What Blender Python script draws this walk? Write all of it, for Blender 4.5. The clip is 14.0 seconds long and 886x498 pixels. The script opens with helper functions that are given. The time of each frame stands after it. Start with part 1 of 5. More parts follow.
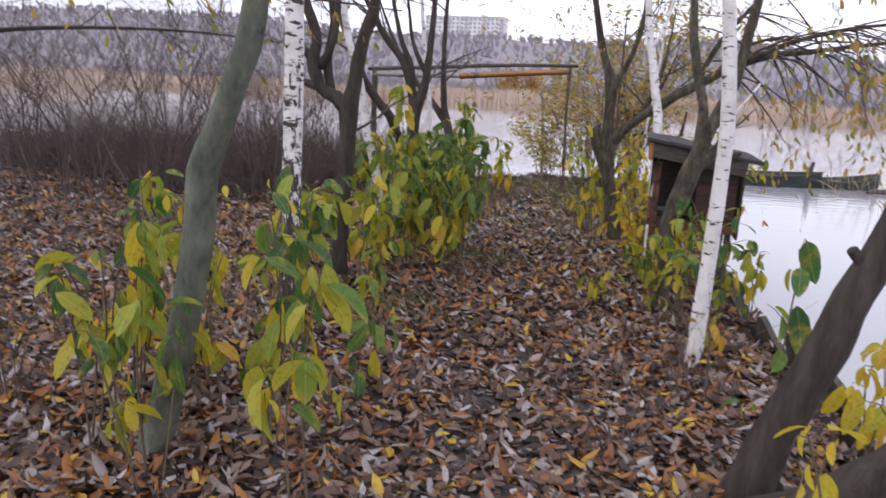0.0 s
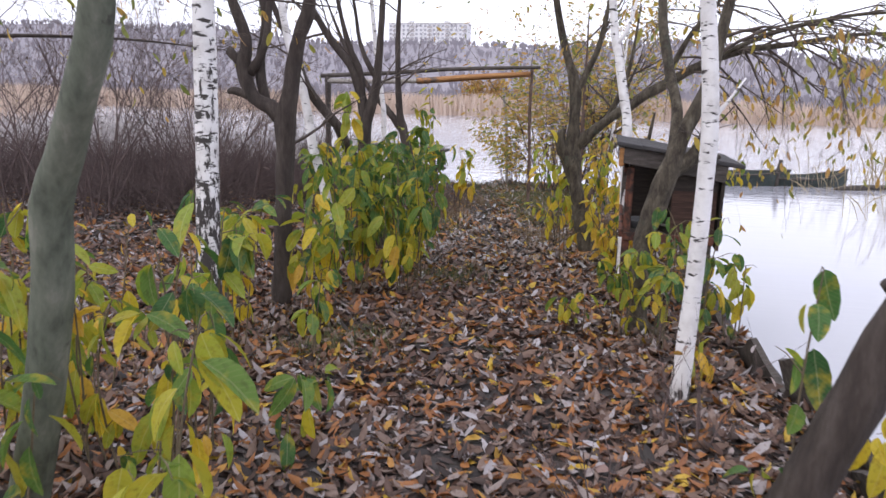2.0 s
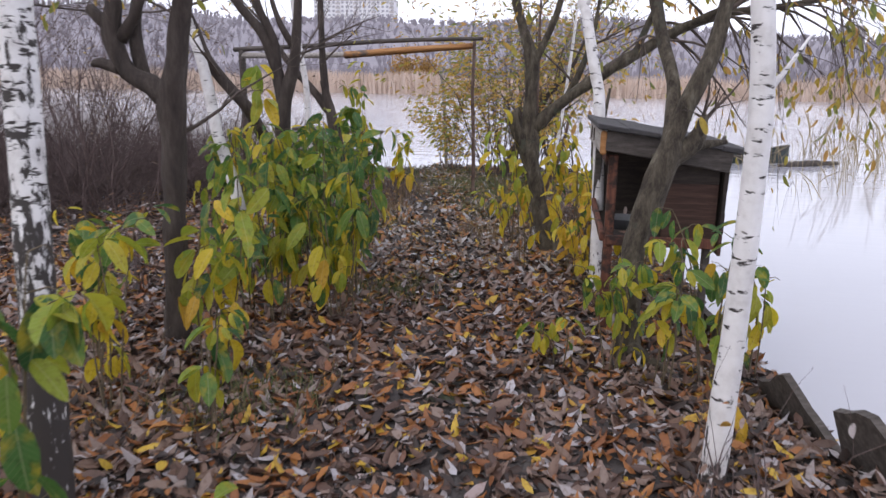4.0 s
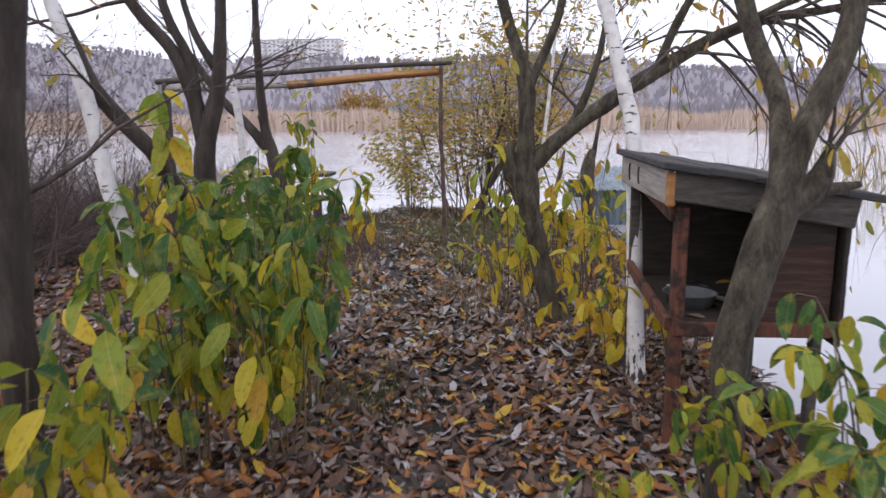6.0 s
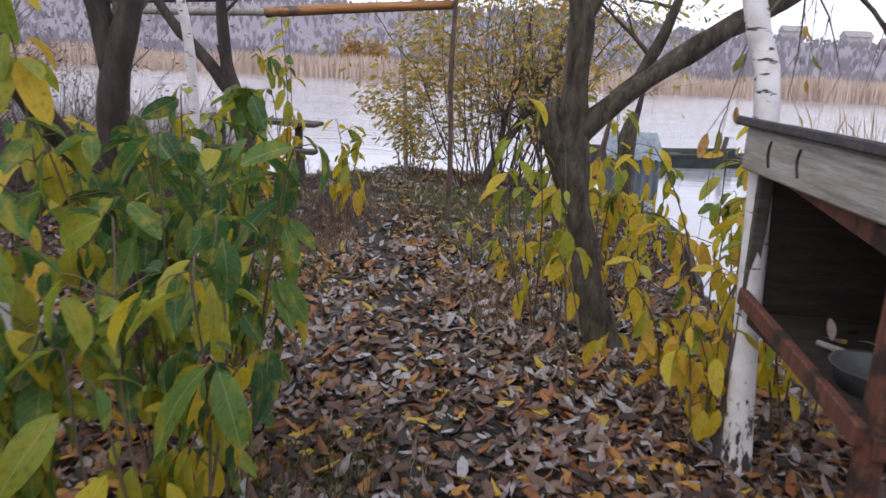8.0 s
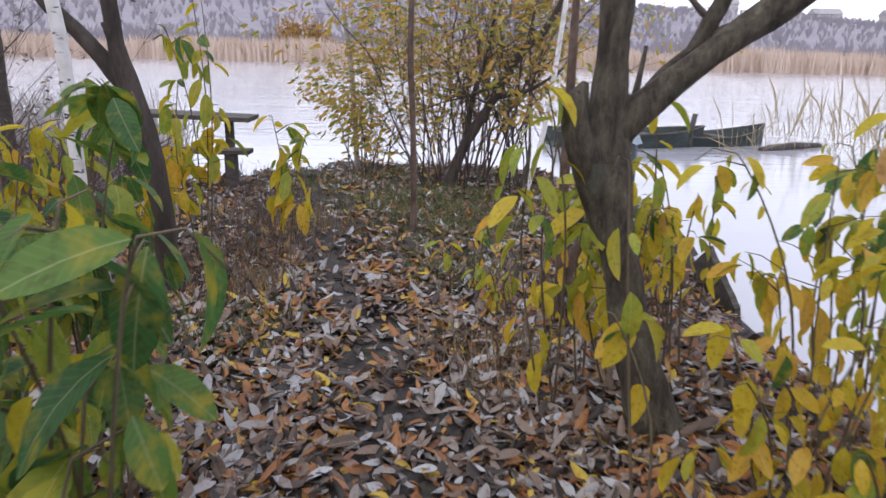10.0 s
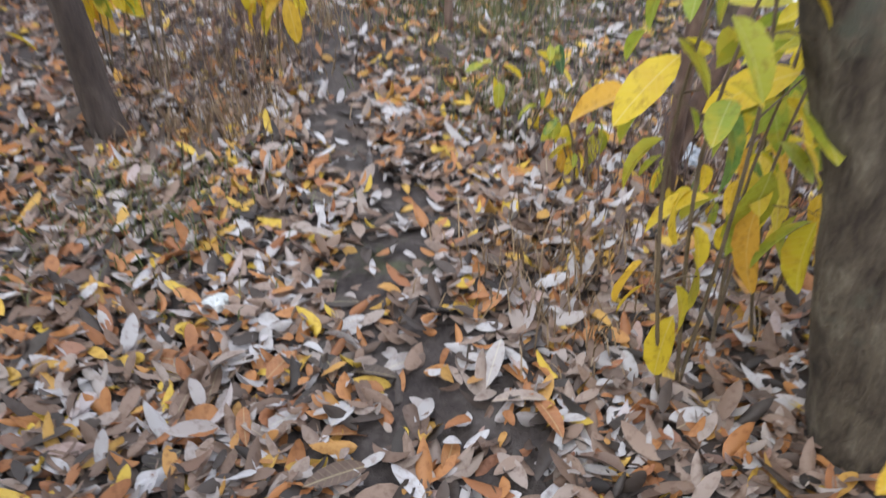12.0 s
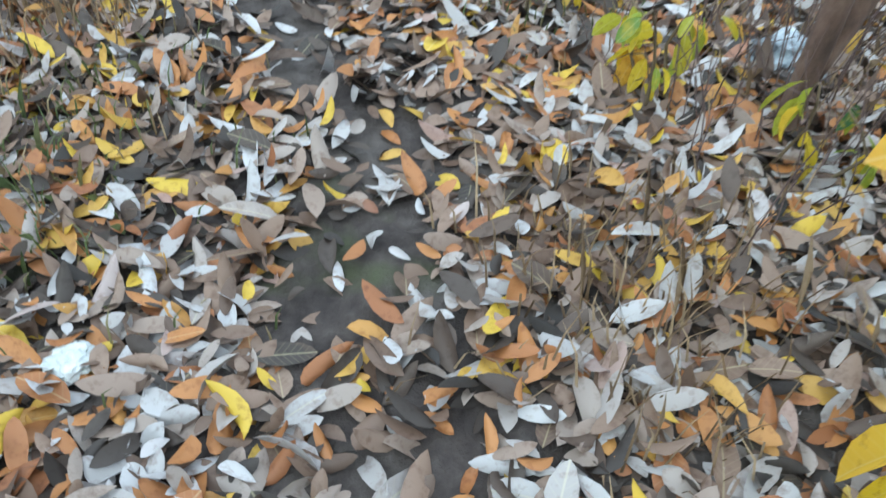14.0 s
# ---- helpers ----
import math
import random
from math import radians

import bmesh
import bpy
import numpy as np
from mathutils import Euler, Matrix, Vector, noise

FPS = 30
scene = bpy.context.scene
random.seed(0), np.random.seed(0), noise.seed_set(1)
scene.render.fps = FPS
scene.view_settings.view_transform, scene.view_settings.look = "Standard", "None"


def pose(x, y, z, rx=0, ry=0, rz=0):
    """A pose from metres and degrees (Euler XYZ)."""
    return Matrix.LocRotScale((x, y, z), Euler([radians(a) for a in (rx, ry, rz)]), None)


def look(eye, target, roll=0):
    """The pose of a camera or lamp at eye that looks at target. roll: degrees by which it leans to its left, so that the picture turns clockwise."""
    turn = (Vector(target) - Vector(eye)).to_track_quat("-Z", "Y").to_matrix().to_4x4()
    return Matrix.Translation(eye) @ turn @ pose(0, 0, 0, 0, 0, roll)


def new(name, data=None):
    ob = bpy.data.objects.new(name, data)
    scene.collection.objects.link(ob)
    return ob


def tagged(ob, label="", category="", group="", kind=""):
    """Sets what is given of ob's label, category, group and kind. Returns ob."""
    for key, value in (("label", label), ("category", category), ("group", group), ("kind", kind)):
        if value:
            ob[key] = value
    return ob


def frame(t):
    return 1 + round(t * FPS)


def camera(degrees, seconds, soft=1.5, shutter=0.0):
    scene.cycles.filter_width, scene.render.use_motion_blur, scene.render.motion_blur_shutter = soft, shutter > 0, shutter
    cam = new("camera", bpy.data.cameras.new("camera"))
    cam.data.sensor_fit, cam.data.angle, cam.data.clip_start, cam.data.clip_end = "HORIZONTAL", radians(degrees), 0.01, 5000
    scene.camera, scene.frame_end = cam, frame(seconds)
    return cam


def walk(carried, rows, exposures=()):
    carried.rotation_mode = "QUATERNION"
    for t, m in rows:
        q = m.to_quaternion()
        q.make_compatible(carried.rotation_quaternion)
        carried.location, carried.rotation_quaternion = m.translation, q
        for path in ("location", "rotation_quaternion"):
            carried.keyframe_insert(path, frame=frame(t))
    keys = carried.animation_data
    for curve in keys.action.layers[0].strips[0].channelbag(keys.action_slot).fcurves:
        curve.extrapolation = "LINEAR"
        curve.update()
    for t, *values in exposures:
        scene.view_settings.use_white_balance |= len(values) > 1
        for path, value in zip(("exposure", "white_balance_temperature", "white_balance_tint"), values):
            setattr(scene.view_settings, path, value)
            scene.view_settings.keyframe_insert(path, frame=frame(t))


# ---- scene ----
cam = camera(63.5, 14.0, 1.5, 0.5)
PATH = [
    (0, (1.335, 0.596, 1.436), (0.813, 2.477, 1.001), 2.8),
    (0.5, (1.37, 0.679, 1.439), (0.755, 2.542, 1.051), 1.4),
    (1, (1.339, 0.704, 1.427), (0.858, 2.598, 1.002), -1.5),
    (1.5, (1.328, 0.893, 1.416), (0.959, 2.801, 0.943), -0.8),
    (2, (1.303, 1.151, 1.429), (0.857, 3.056, 1.014), 1.3),
    (2.5, (1.162, 1.373, 1.384), (0.732, 3.282, 0.969), -0.0),
    (3, (1.026, 1.583, 1.397), (0.749, 3.502, 0.904), -1.8),
    (3.5, (1.034, 1.874, 1.4), (0.761, 3.799, 0.931), 1.1),
    (3.7, (1.038, 1.975, 1.403), (0.767, 3.9, 0.934), 1.0),
    (5.8, (0.741, 3.282, 1.34), (0.606, 5.237, 0.942), 0.2),
    (6, (0.702, 3.417, 1.349), (0.57, 5.377, 0.975), -0.4),
    (6.5, (0.676, 3.753, 1.349), (0.592, 5.713, 0.962), -2.1),
    (7, (0.696, 4.059, 1.34), (0.523, 6.007, 0.919), 0.9),
    (7.2, (0.666, 4.172, 1.329), (0.504, 6.11, 0.862), 1.5),
    (9.3, (0.417, 5.367, 1.238), (0.382, 7.298, 0.718), 1.4),
    (9.5, (0.39, 5.441, 1.272), (0.409, 7.369, 0.74), -0.1),
    (10, (0.371, 5.692, 1.263), (0.401, 7.617, 0.72), 1.3),
    (10.5, (0.374, 5.999, 1.254), (0.292, 7.913, 0.68), 2.9),
    (11, (0.298, 6.318, 1.231), (0.25, 8.237, 0.668), -0.0),
    (11.5, (0.29, 6.573, 1.198), (0.363, 8.43, 0.459), -0.1),
    (12, (0.323, 6.861, 1.173), (0.277, 8.509, 0.04), 0.6),
    (12.5, (0.246, 7.132, 1.098), (0.271, 8.659, -0.193), 1.9),
    (13, (0.155, 7.332, 1.106), (0.354, 8.759, -0.282), 2.3),
    (13.5, (0.178, 7.58, 1.04), (0.328, 8.98, -0.38), 4.4),
    (14, (0.223, 7.681, 0.937), (0.282, 9.027, -0.54), 3.5),
]
walk(cam, [(t, look(eye, target, roll)) for t, eye, target, roll in PATH],
     [(0, -0.2, 6500, 10), (1, -0.2, 6500, 10), (2, 0.03, 6450, 9), (3.5, -0.1, 6400, 9), (6.5, -0.23, 6450, 9), (7.2, -0.3, 6450, 9), (9.5, 0.0, 6300, 9), (10.5, 0.0, 6350, 8), (11, 0.1, 6400, 8),
      (11.5, 0.15, 6450, 8), (12, 0.78, 6450, 6), (12.5, 1.1, 6150, -4), (13, 1.0, 5850, -6), (14, 0.97, 5750, -10)])

# ---- sky and light: a pale dusk sky, brightest low down ahead ----
world = bpy.data.worlds.new("world")
scene.world = world
world.use_nodes = True
wn, wl = world.node_tree.nodes, world.node_tree.links
wn.clear()
sky = wn.new("ShaderNodeTexSky")
sky.sky_type, sky.sun_disc = "NISHITA", False
sky.sun_elevation, sky.sun_rotation = radians(48), radians(213)
sky.air_density, sky.dust_density, sky.ozone_density = 1.0, 6.0, 2.0
deck = wn.new("ShaderNodeRGB")
deck.outputs[0].default_value = (9.2, 9.2, 10.6, 1)
veil = wn.new("ShaderNodeMixRGB")
veil.inputs[0].default_value = 0.86
back = wn.new("ShaderNodeBackground")
back.inputs[1].default_value = 0.145
wout = wn.new("ShaderNodeOutputWorld")
wl.new(sky.outputs[0], veil.inputs[1])
wl.new(deck.outputs[0], veil.inputs[2])
heaven = wn.new("ShaderNodeTexCoord")
height = wn.new("ShaderNodeSeparateXYZ")
wl.new(heaven.outputs["Generated"], height.inputs[0])
fade = wn.new("ShaderNodeMapRange")
fade.interpolation_type = "SMOOTHSTEP"
fade.inputs[1].default_value, fade.inputs[2].default_value = 0.0, 0.7
fade.inputs[3].default_value, fade.inputs[4].default_value = 1.25, 0.97
wl.new(height.outputs[2], fade.inputs[0])
bright = wn.new("ShaderNodeVectorMath")
bright.operation = "SCALE"
wl.new(veil.outputs[0], bright.inputs[0])
wl.new(fade.outputs[0], bright.inputs["Scale"])
wl.new(bright.outputs[0], back.inputs[0])
wl.new(back.outputs[0], wout.inputs[0])
sun = new("sun", bpy.data.lights.new("sun", "SUN"))
sun.data.energy, sun.data.angle, sun.data.color = 0.7, radians(40), (1.0, 0.95, 0.9)
sun.matrix_world = look((-30, -20, 60), (0, 5, 0))
scene.view_settings.exposure = 0.0


# ---- materials ----
def nodes_of(name):
    m = bpy.data.materials.new(name)
    m.use_nodes = True
    nt = m.node_tree
    return m, nt.nodes, nt.links, nt.nodes["Principled BSDF"]


def ramp_node(n, stops, mode="LINEAR"):
    r = n.new("ShaderNodeValToRGB")
    r.color_ramp.interpolation = mode
    e = r.color_ramp.elements
    while len(e) < len(stops):
        e.new(0.5)
    for k, (p, c) in enumerate(stops):
        e[k].position, e[k].color = p, (*c, 1)
    return r


def noise_node(n, l, coord, scale, detail=5.0, stretch=(1, 1, 1)):
    mp = n.new("ShaderNodeMapping")
    mp.inputs["Scale"].default_value = stretch
    l.new(coord, mp.inputs[0])
    t = n.new("ShaderNodeTexNoise")
    t.inputs["Scale"].default_value, t.inputs["Detail"].default_value = scale, detail
    t.inputs["Roughness"].default_value = 0.62
    l.new(mp.outputs[0], t.inputs[0])
    return t


def surface(name, stops, scale, rough=0.85, stretch=(1, 1, 1), bump=0.4, fine=6.0, depth=0.01, metal=0.0, patch=None):
    """Two-scale noise colour with relief; patch: (colour, scale, threshold) for blotches such as lichen or moss."""
    m, n, l, b = nodes_of(name)
    tc = n.new("ShaderNodeTexCoord")
    big = noise_node(n, l, tc.outputs["Object"], scale, 6.0, stretch)
    small = noise_node(n, l, tc.outputs["Object"], scale * fine, 4.0, stretch)
    mx = n.new("ShaderNodeMath")
    mx.operation = "MULTIPLY_ADD"
    l.new(small.outputs[0], mx.inputs[0])
    mx.inputs[1].default_value = 0.45
    sc = n.new("ShaderNodeMath")
    sc.operation = "MULTIPLY_ADD"
    l.new(big.outputs[0], sc.inputs[0])
    sc.inputs[1].default_value, sc.inputs[2].default_value = 1.1, -0.27
    l.new(sc.outputs[0], mx.inputs[2])
    r = ramp_node(n, stops)
    l.new(mx.outputs[0], r.inputs[0])
    colour = r.outputs[0]
    if patch:
        pn = noise_node(n, l, tc.outputs["Object"], patch[1], 5.0)
        pr = ramp_node(n, [(patch[2], (0, 0, 0)), (min(1, patch[2] + 0.08), (1, 1, 1))])
        l.new(pn.outputs[0], pr.inputs[0])
        mm = n.new("ShaderNodeMixRGB")
        l.new(pr.outputs[0], mm.inputs[0])
        l.new(colour, mm.inputs[1])
        mm.inputs[2].default_value = (*patch[0], 1)
        colour = mm.outputs[0]
    l.new(colour, b.inputs["Base Color"])
    b.inputs["Roughness"].default_value, b.inputs["Metallic"].default_value = rough, metal
    bp = n.new("ShaderNodeBump")
    bp.inputs["Strength"].default_value, bp.inputs["Distance"].default_value = bump, depth
    l.new(mx.outputs[0], bp.inputs["Height"])
    l.new(bp.outputs[0], b.inputs["Normal"])
    return m


def birch_material(name, top, more, marked):
    """White papery bark with dark cross marks, and black cracks where the bark is rough near the foot."""
    m, n, l, b = nodes_of(name)
    tc = n.new("ShaderNodeTexCoord")
    base = noise_node(n, l, tc.outputs["Object"], 9, 6.0)
    r = ramp_node(n, [(0.25, (0.5, 0.47, 0.46)), (0.5, (0.74, 0.72, 0.72)), (0.75, (0.86, 0.84, 0.85))])
    l.new(base.outputs[0], r.inputs[0])
    marks = noise_node(n, l, tc.outputs["Object"], 16, 3.0, (0.8, 0.8, 2.6))
    mr = ramp_node(n, [(marked, (0, 0, 0)), (marked + 0.05, (1, 1, 1))])
    l.new(marks.outputs[0], mr.inputs[0])
    cracks = noise_node(n, l, tc.outputs["Object"], 17, 6.0, (2.3, 2.3, 0.75))
    sep = n.new("ShaderNodeSeparateXYZ")
    l.new(tc.outputs["Object"], sep.inputs[0])
    low = n.new("ShaderNodeMapRange")
    low.inputs[1].default_value, low.inputs[2].default_value = 0.05, top
    low.inputs[3].default_value, low.inputs[4].default_value = more, 0.16 - more if top > 1 else -0.14
    l.new(sep.outputs[2], low.inputs[0])
    ad = n.new("ShaderNodeMath")
    ad.operation = "ADD"
    l.new(cracks.outputs[0], ad.inputs[0])
    l.new(low.outputs[0], ad.inputs[1])
    cr = ramp_node(n, [(0.55, (0, 0, 0)), (0.6, (1, 1, 1))])
    l.new(ad.outputs[0], cr.inputs[0])
    mxm = n.new("ShaderNodeMixRGB")
    mxm.blend_type = "LIGHTEN"
    mxm.inputs[0].default_value = 1
    l.new(mr.outputs[0], mxm.inputs[1])
    l.new(cr.outputs[0], mxm.inputs[2])
    mm = n.new("ShaderNodeMixRGB")
    l.new(mxm.outputs[0], mm.inputs[0])
    l.new(r.outputs[0], mm.inputs[1])
    mm.inputs[2].default_value = (0.045, 0.038, 0.036, 1)
    l.new(mm.outputs[0], b.inputs["Base Color"])
    b.inputs["Roughness"].default_value = 0.75
    bp = n.new("ShaderNodeBump")
    bp.invert = True
    bp.inputs["Strength"].default_value, bp.inputs["Distance"].default_value = 0.6, 0.008
    l.new(mxm.outputs[0], bp.inputs["Height"])
    l.new(bp.outputs[0], b.inputs["Normal"])
    return m


def leaf_material(name, stops, source, glow=0.45, blotch=0.6, turn_to=(0.52, 0.4, 0.03)):
    """Leaf colour picked leaf by leaf, spotted, and letting light through. source: 'object' or 'island'."""
    m, n, l, b = nodes_of(name)
    if source == "object":
        rnd = n.new("ShaderNodeObjectInfo").outputs["Random"]
    else:
        rnd = n.new("ShaderNodeNewGeometry").outputs["Random Per Island"]
    r = ramp_node(n, stops)
    l.new(rnd, r.inputs[0])
    tc = n.new("ShaderNodeTexCoord")
    sp = noise_node(n, l, tc.outputs["Object"], 55, 4.0)
    sr = ramp_node(n, [(0.3, (0.55, 0.45, 0.4)), (0.48, (1, 1, 1)), (0.75, (1.0, 1.0, 1.0))])
    l.new(sp.outputs[0], sr.inputs[0])
    mm = n.new("ShaderNodeMixRGB")
    mm.blend_type = "MULTIPLY"
    mm.inputs[0].default_value = 0.8
    l.new(r.outputs[0], mm.inputs[1])
    l.new(sr.outputs[0], mm.inputs[2])
    if source == "object":
        shift = n.new("ShaderNodeVectorMath")
        shift.operation = "MULTIPLY_ADD"
        l.new(rnd, shift.inputs[0])
        shift.inputs[1].default_value = (3.1, 1.7, 2.3)
        l.new(tc.outputs["Object"], shift.inputs[2])
        turned = noise_node(n, l, shift.outputs[0], 18, 3.0)
        turning = ramp_node(n, [(0.5, (0, 0, 0)), (0.68, (blotch, blotch, blotch))])
        l.new(turned.outputs[0], turning.inputs[0])
        yel = n.new("ShaderNodeMixRGB")
        l.new(turning.outputs[0], yel.inputs[0])
        l.new(mm.outputs[0], yel.inputs[1])
        yel.inputs[2].default_value = (*turn_to, 1)
        mm = yel
        sep = n.new("ShaderNodeSeparateXYZ")
        l.new(tc.outputs["Object"], sep.inputs[0])
        side = n.new("ShaderNodeMath")
        side.operation = "ABSOLUTE"
        l.new(sep.outputs[1], side.inputs[0])
        rib = n.new("ShaderNodeMapRange")
        rib.inputs[1].default_value, rib.inputs[2].default_value = 0.0006, 0.0018
        rib.inputs[3].default_value, rib.inputs[4].default_value = 0.2, 0.0
        l.new(side.outputs[0], rib.inputs[0])
        slant = n.new("ShaderNodeMath")
        slant.operation = "MULTIPLY_ADD"
        l.new(side.outputs[0], slant.inputs[0])
        slant.inputs[1].default_value = -0.9
        l.new(sep.outputs[0], slant.inputs[2])
        fold = n.new("ShaderNodeMath")
        fold.operation = "PINGPONG"
        fold.inputs[1].default_value = 0.0055
        l.new(slant.outputs[0], fold.inputs[0])
        vein = n.new("ShaderNodeMapRange")
        vein.inputs[1].default_value, vein.inputs[2].default_value = 0.0, 0.0016
        vein.inputs[3].default_value, vein.inputs[4].default_value = 0.06, 0.0
        l.new(fold.outputs[0], vein.inputs[0])
        both = n.new("ShaderNodeMath")
        both.operation = "MAXIMUM"
        l.new(rib.outputs[0], both.inputs[0])
        l.new(vein.outputs[0], both.inputs[1])
        pale = n.new("ShaderNodeMixRGB")
        l.new(both.outputs[0], pale.inputs[0])
        l.new(mm.outputs[0], pale.inputs[1])
        pale.inputs[2].default_value = (0.8, 0.75, 0.45, 1)
        mm = pale
    l.new(mm.outputs[0], b.inputs["Base Color"])
    b.inputs["Roughness"].default_value = 0.55
    if glow:
        tr = n.new("ShaderNodeBsdfTranslucent")
        l.new(mm.outputs[0], tr.inputs[0])
        ms = n.new("ShaderNodeMixShader")
        ms.inputs[0].default_value = glow
        l.new(b.outputs[0], ms.inputs[1])
        l.new(tr.outputs[0], ms.inputs[2])
        l.new(ms.outputs[0], n["Material Output"].inputs[0])
    return m


LITTER = [(0.0, (0.02, 0.015, 0.014)), (0.12, (0.053, 0.032, 0.026)), (0.3, (0.12, 0.065, 0.047)), (0.46, (0.19, 0.118, 0.086)), (0.6, (0.27, 0.2, 0.17)),
          (0.68, (0.33, 0.285, 0.28)), (0.76, (0.47, 0.445, 0.47)), (0.78, (0.23, 0.085, 0.033)), (0.94, (0.39, 0.162, 0.046)), (0.985, (0.54, 0.36, 0.045))]
M_SOIL = surface("soil", [(0.3, (0.02, 0.016, 0.016)), (0.5, (0.05, 0.042, 0.04)), (0.75, (0.1, 0.09, 0.085))], 6.0, 0.95, bump=0.7, depth=0.03, patch=((0.05, 0.065, 0.025), 1.1, 0.6))
M_BIRCH = birch_material("birch_bark", 0.5, 0.1, 0.61)
M_BIRCH_OLD = birch_material("cracked_birch_bark", 1.7, 0.24, 0.55)
M_BARK_GREEN = surface("green_grey_bark", [(0.28, (0.05, 0.055, 0.042)), (0.45, (0.1, 0.112, 0.083)), (0.6, (0.145, 0.155, 0.12)), (0.75, (0.22, 0.22, 0.18))], 9, 0.85, (1, 1, 0.45), 0.5, 5, 0.012, patch=((0.035, 0.03, 0.028), 9, 0.66))
M_BARK_DARK = surface("dark_bark", [(0.2, (0.022, 0.017, 0.015)), (0.5, (0.055, 0.042, 0.036)), (0.8, (0.1, 0.082, 0.072))], 9, 0.9, (1.6, 1.6, 0.35), 0.9, 5, 0.02)
M_BARK_GREY = surface("grey_brown_bark", [(0.3, (0.022, 0.016, 0.011)), (0.45, (0.058, 0.046, 0.033)), (0.6, (0.098, 0.083, 0.06)), (0.75, (0.16, 0.14, 0.105))], 14, 0.9, (1.5, 1.5, 0.5), 1.0, 5, 0.02, patch=((0.065, 0.068, 0.05), 5, 0.6))
M_TWIG = surface("twig_bark", [(0.3, (0.05, 0.038, 0.032)), (0.7, (0.13, 0.1, 0.085))], 14, 0.9)
M_SAPLING = surface("red_brown_bark", [(0.3, (0.05, 0.032, 0.026)), (0.5, (0.11, 0.07, 0.055)), (0.7, (0.17, 0.12, 0.095))], 12, 0.85, (1, 1, 0.5), 0.6, 5, 0.008)
M_SHOOT = surface("shoot_bark", [(0.3, (0.09, 0.07, 0.045)), (0.7, (0.17, 0.13, 0.08))], 14, 0.8)
M_THICKET = surface("thicket_bark", [(0.3, (0.075, 0.052, 0.05)), (0.7, (0.17, 0.125, 0.118))], 10, 0.95)
M_WOOD_GREY = surface("weathered_grey_wood", [(0.2, (0.16, 0.142, 0.13)), (0.5, (0.34, 0.31, 0.285)), (0.8, (0.5, 0.47, 0.45))], 6, 0.85, (9, 0.6, 9), 0.5, 5, 0.006)
M_WOOD_RED = surface("red_brown_wood", [(0.2, (0.045, 0.018, 0.012)), (0.5, (0.125, 0.044, 0.027)), (0.8, (0.21, 0.085, 0.05))], 6, 0.8, (9, 9, 0.6), 0.4, 5, 0.005, patch=((0.03, 0.017, 0.013), 8, 0.53))
M_WOOD_DARK = surface("dark_wet_wood", [(0.2, (0.03, 0.025, 0.022)), (0.5, (0.075, 0.063, 0.056)), (0.8, (0.15, 0.13, 0.118))], 6, 0.8, (1, 6, 6), 0.6, 5, 0.008)
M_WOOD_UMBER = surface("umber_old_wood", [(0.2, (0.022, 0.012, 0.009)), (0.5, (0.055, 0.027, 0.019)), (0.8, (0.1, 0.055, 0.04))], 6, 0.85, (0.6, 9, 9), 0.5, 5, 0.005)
# near-black brown: the shade under the feeder roof is in the colour
M_WOOD_SHADED = surface("shade_dark_old_wood", [(0.2, (0.012, 0.009, 0.008)), (0.5, (0.03, 0.022, 0.018)), (0.8, (0.06, 0.045, 0.036))], 6, 0.85, (1, 6, 6), 0.6, 5, 0.006)
M_WOOD_ORANGE = surface("fresh_orange_wood", [(0.2, (0.2, 0.09, 0.03)), (0.5, (0.36, 0.17, 0.06)), (0.8, (0.5, 0.27, 0.11))], 5, 0.75, (0.5, 8, 8), 0.4, 5, 0.005, patch=((0.1, 0.08, 0.07), 3, 0.58))
M_ROOF = surface("dark_roof_felt", [(0.2, (0.022, 0.02, 0.022)), (0.5, (0.05, 0.047, 0.05)), (0.8, (0.1, 0.093, 0.093))], 7, 0.85, (0.6, 6, 6), 0.5, 6, 0.005)
M_BOAT = surface("green_boat_paint", [(0.2, (0.014, 0.022, 0.021)), (0.5, (0.03, 0.044, 0.041)), (0.8, (0.065, 0.08, 0.075))], 3, 0.6, (0.6, 3, 3), 0.4, 6, 0.006)
M_BLUE = surface("faded_blue_sheet", [(0.2, (0.1, 0.13, 0.16)), (0.5, (0.26, 0.32, 0.36)), (0.8, (0.42, 0.47, 0.5))], 3, 0.5, (3, 3, 0.5), 0.2, 6, 0.004, 0.3)
# same blue sheet darkened in colour, for the wall's shade below the roof
M_BLUE_SHADED = surface("shaded_blue_sheet", [(0.2, (0.05, 0.065, 0.085)), (0.5, (0.12, 0.15, 0.18)), (0.8, (0.22, 0.25, 0.28))], 3, 0.5, (3, 3, 0.5), 0.2, 6, 0.004, 0.3)
M_BOWL = surface("grey_plastic", [(0.3, (0.08, 0.084, 0.09)), (0.7, (0.15, 0.156, 0.165))], 8, 0.45)
M_IRON = surface("rusty_iron", [(0.3, (0.03, 0.025, 0.022)), (0.7, (0.12, 0.08, 0.06))], 30, 0.6, metal=0.5)
M_REED = surface("dry_reed", [(0.2, (0.4, 0.3, 0.235)), (0.5, (0.58, 0.455, 0.37)), (0.8, (0.7, 0.58, 0.5))], 0.35, 0.9, (1, 1, 0.3), 0.0)
M_REED_NEAR = surface("reed_stalk", [(0.2, (0.2, 0.15, 0.08)), (0.8, (0.5, 0.42, 0.28))], 3, 0.9, bump=0.0)
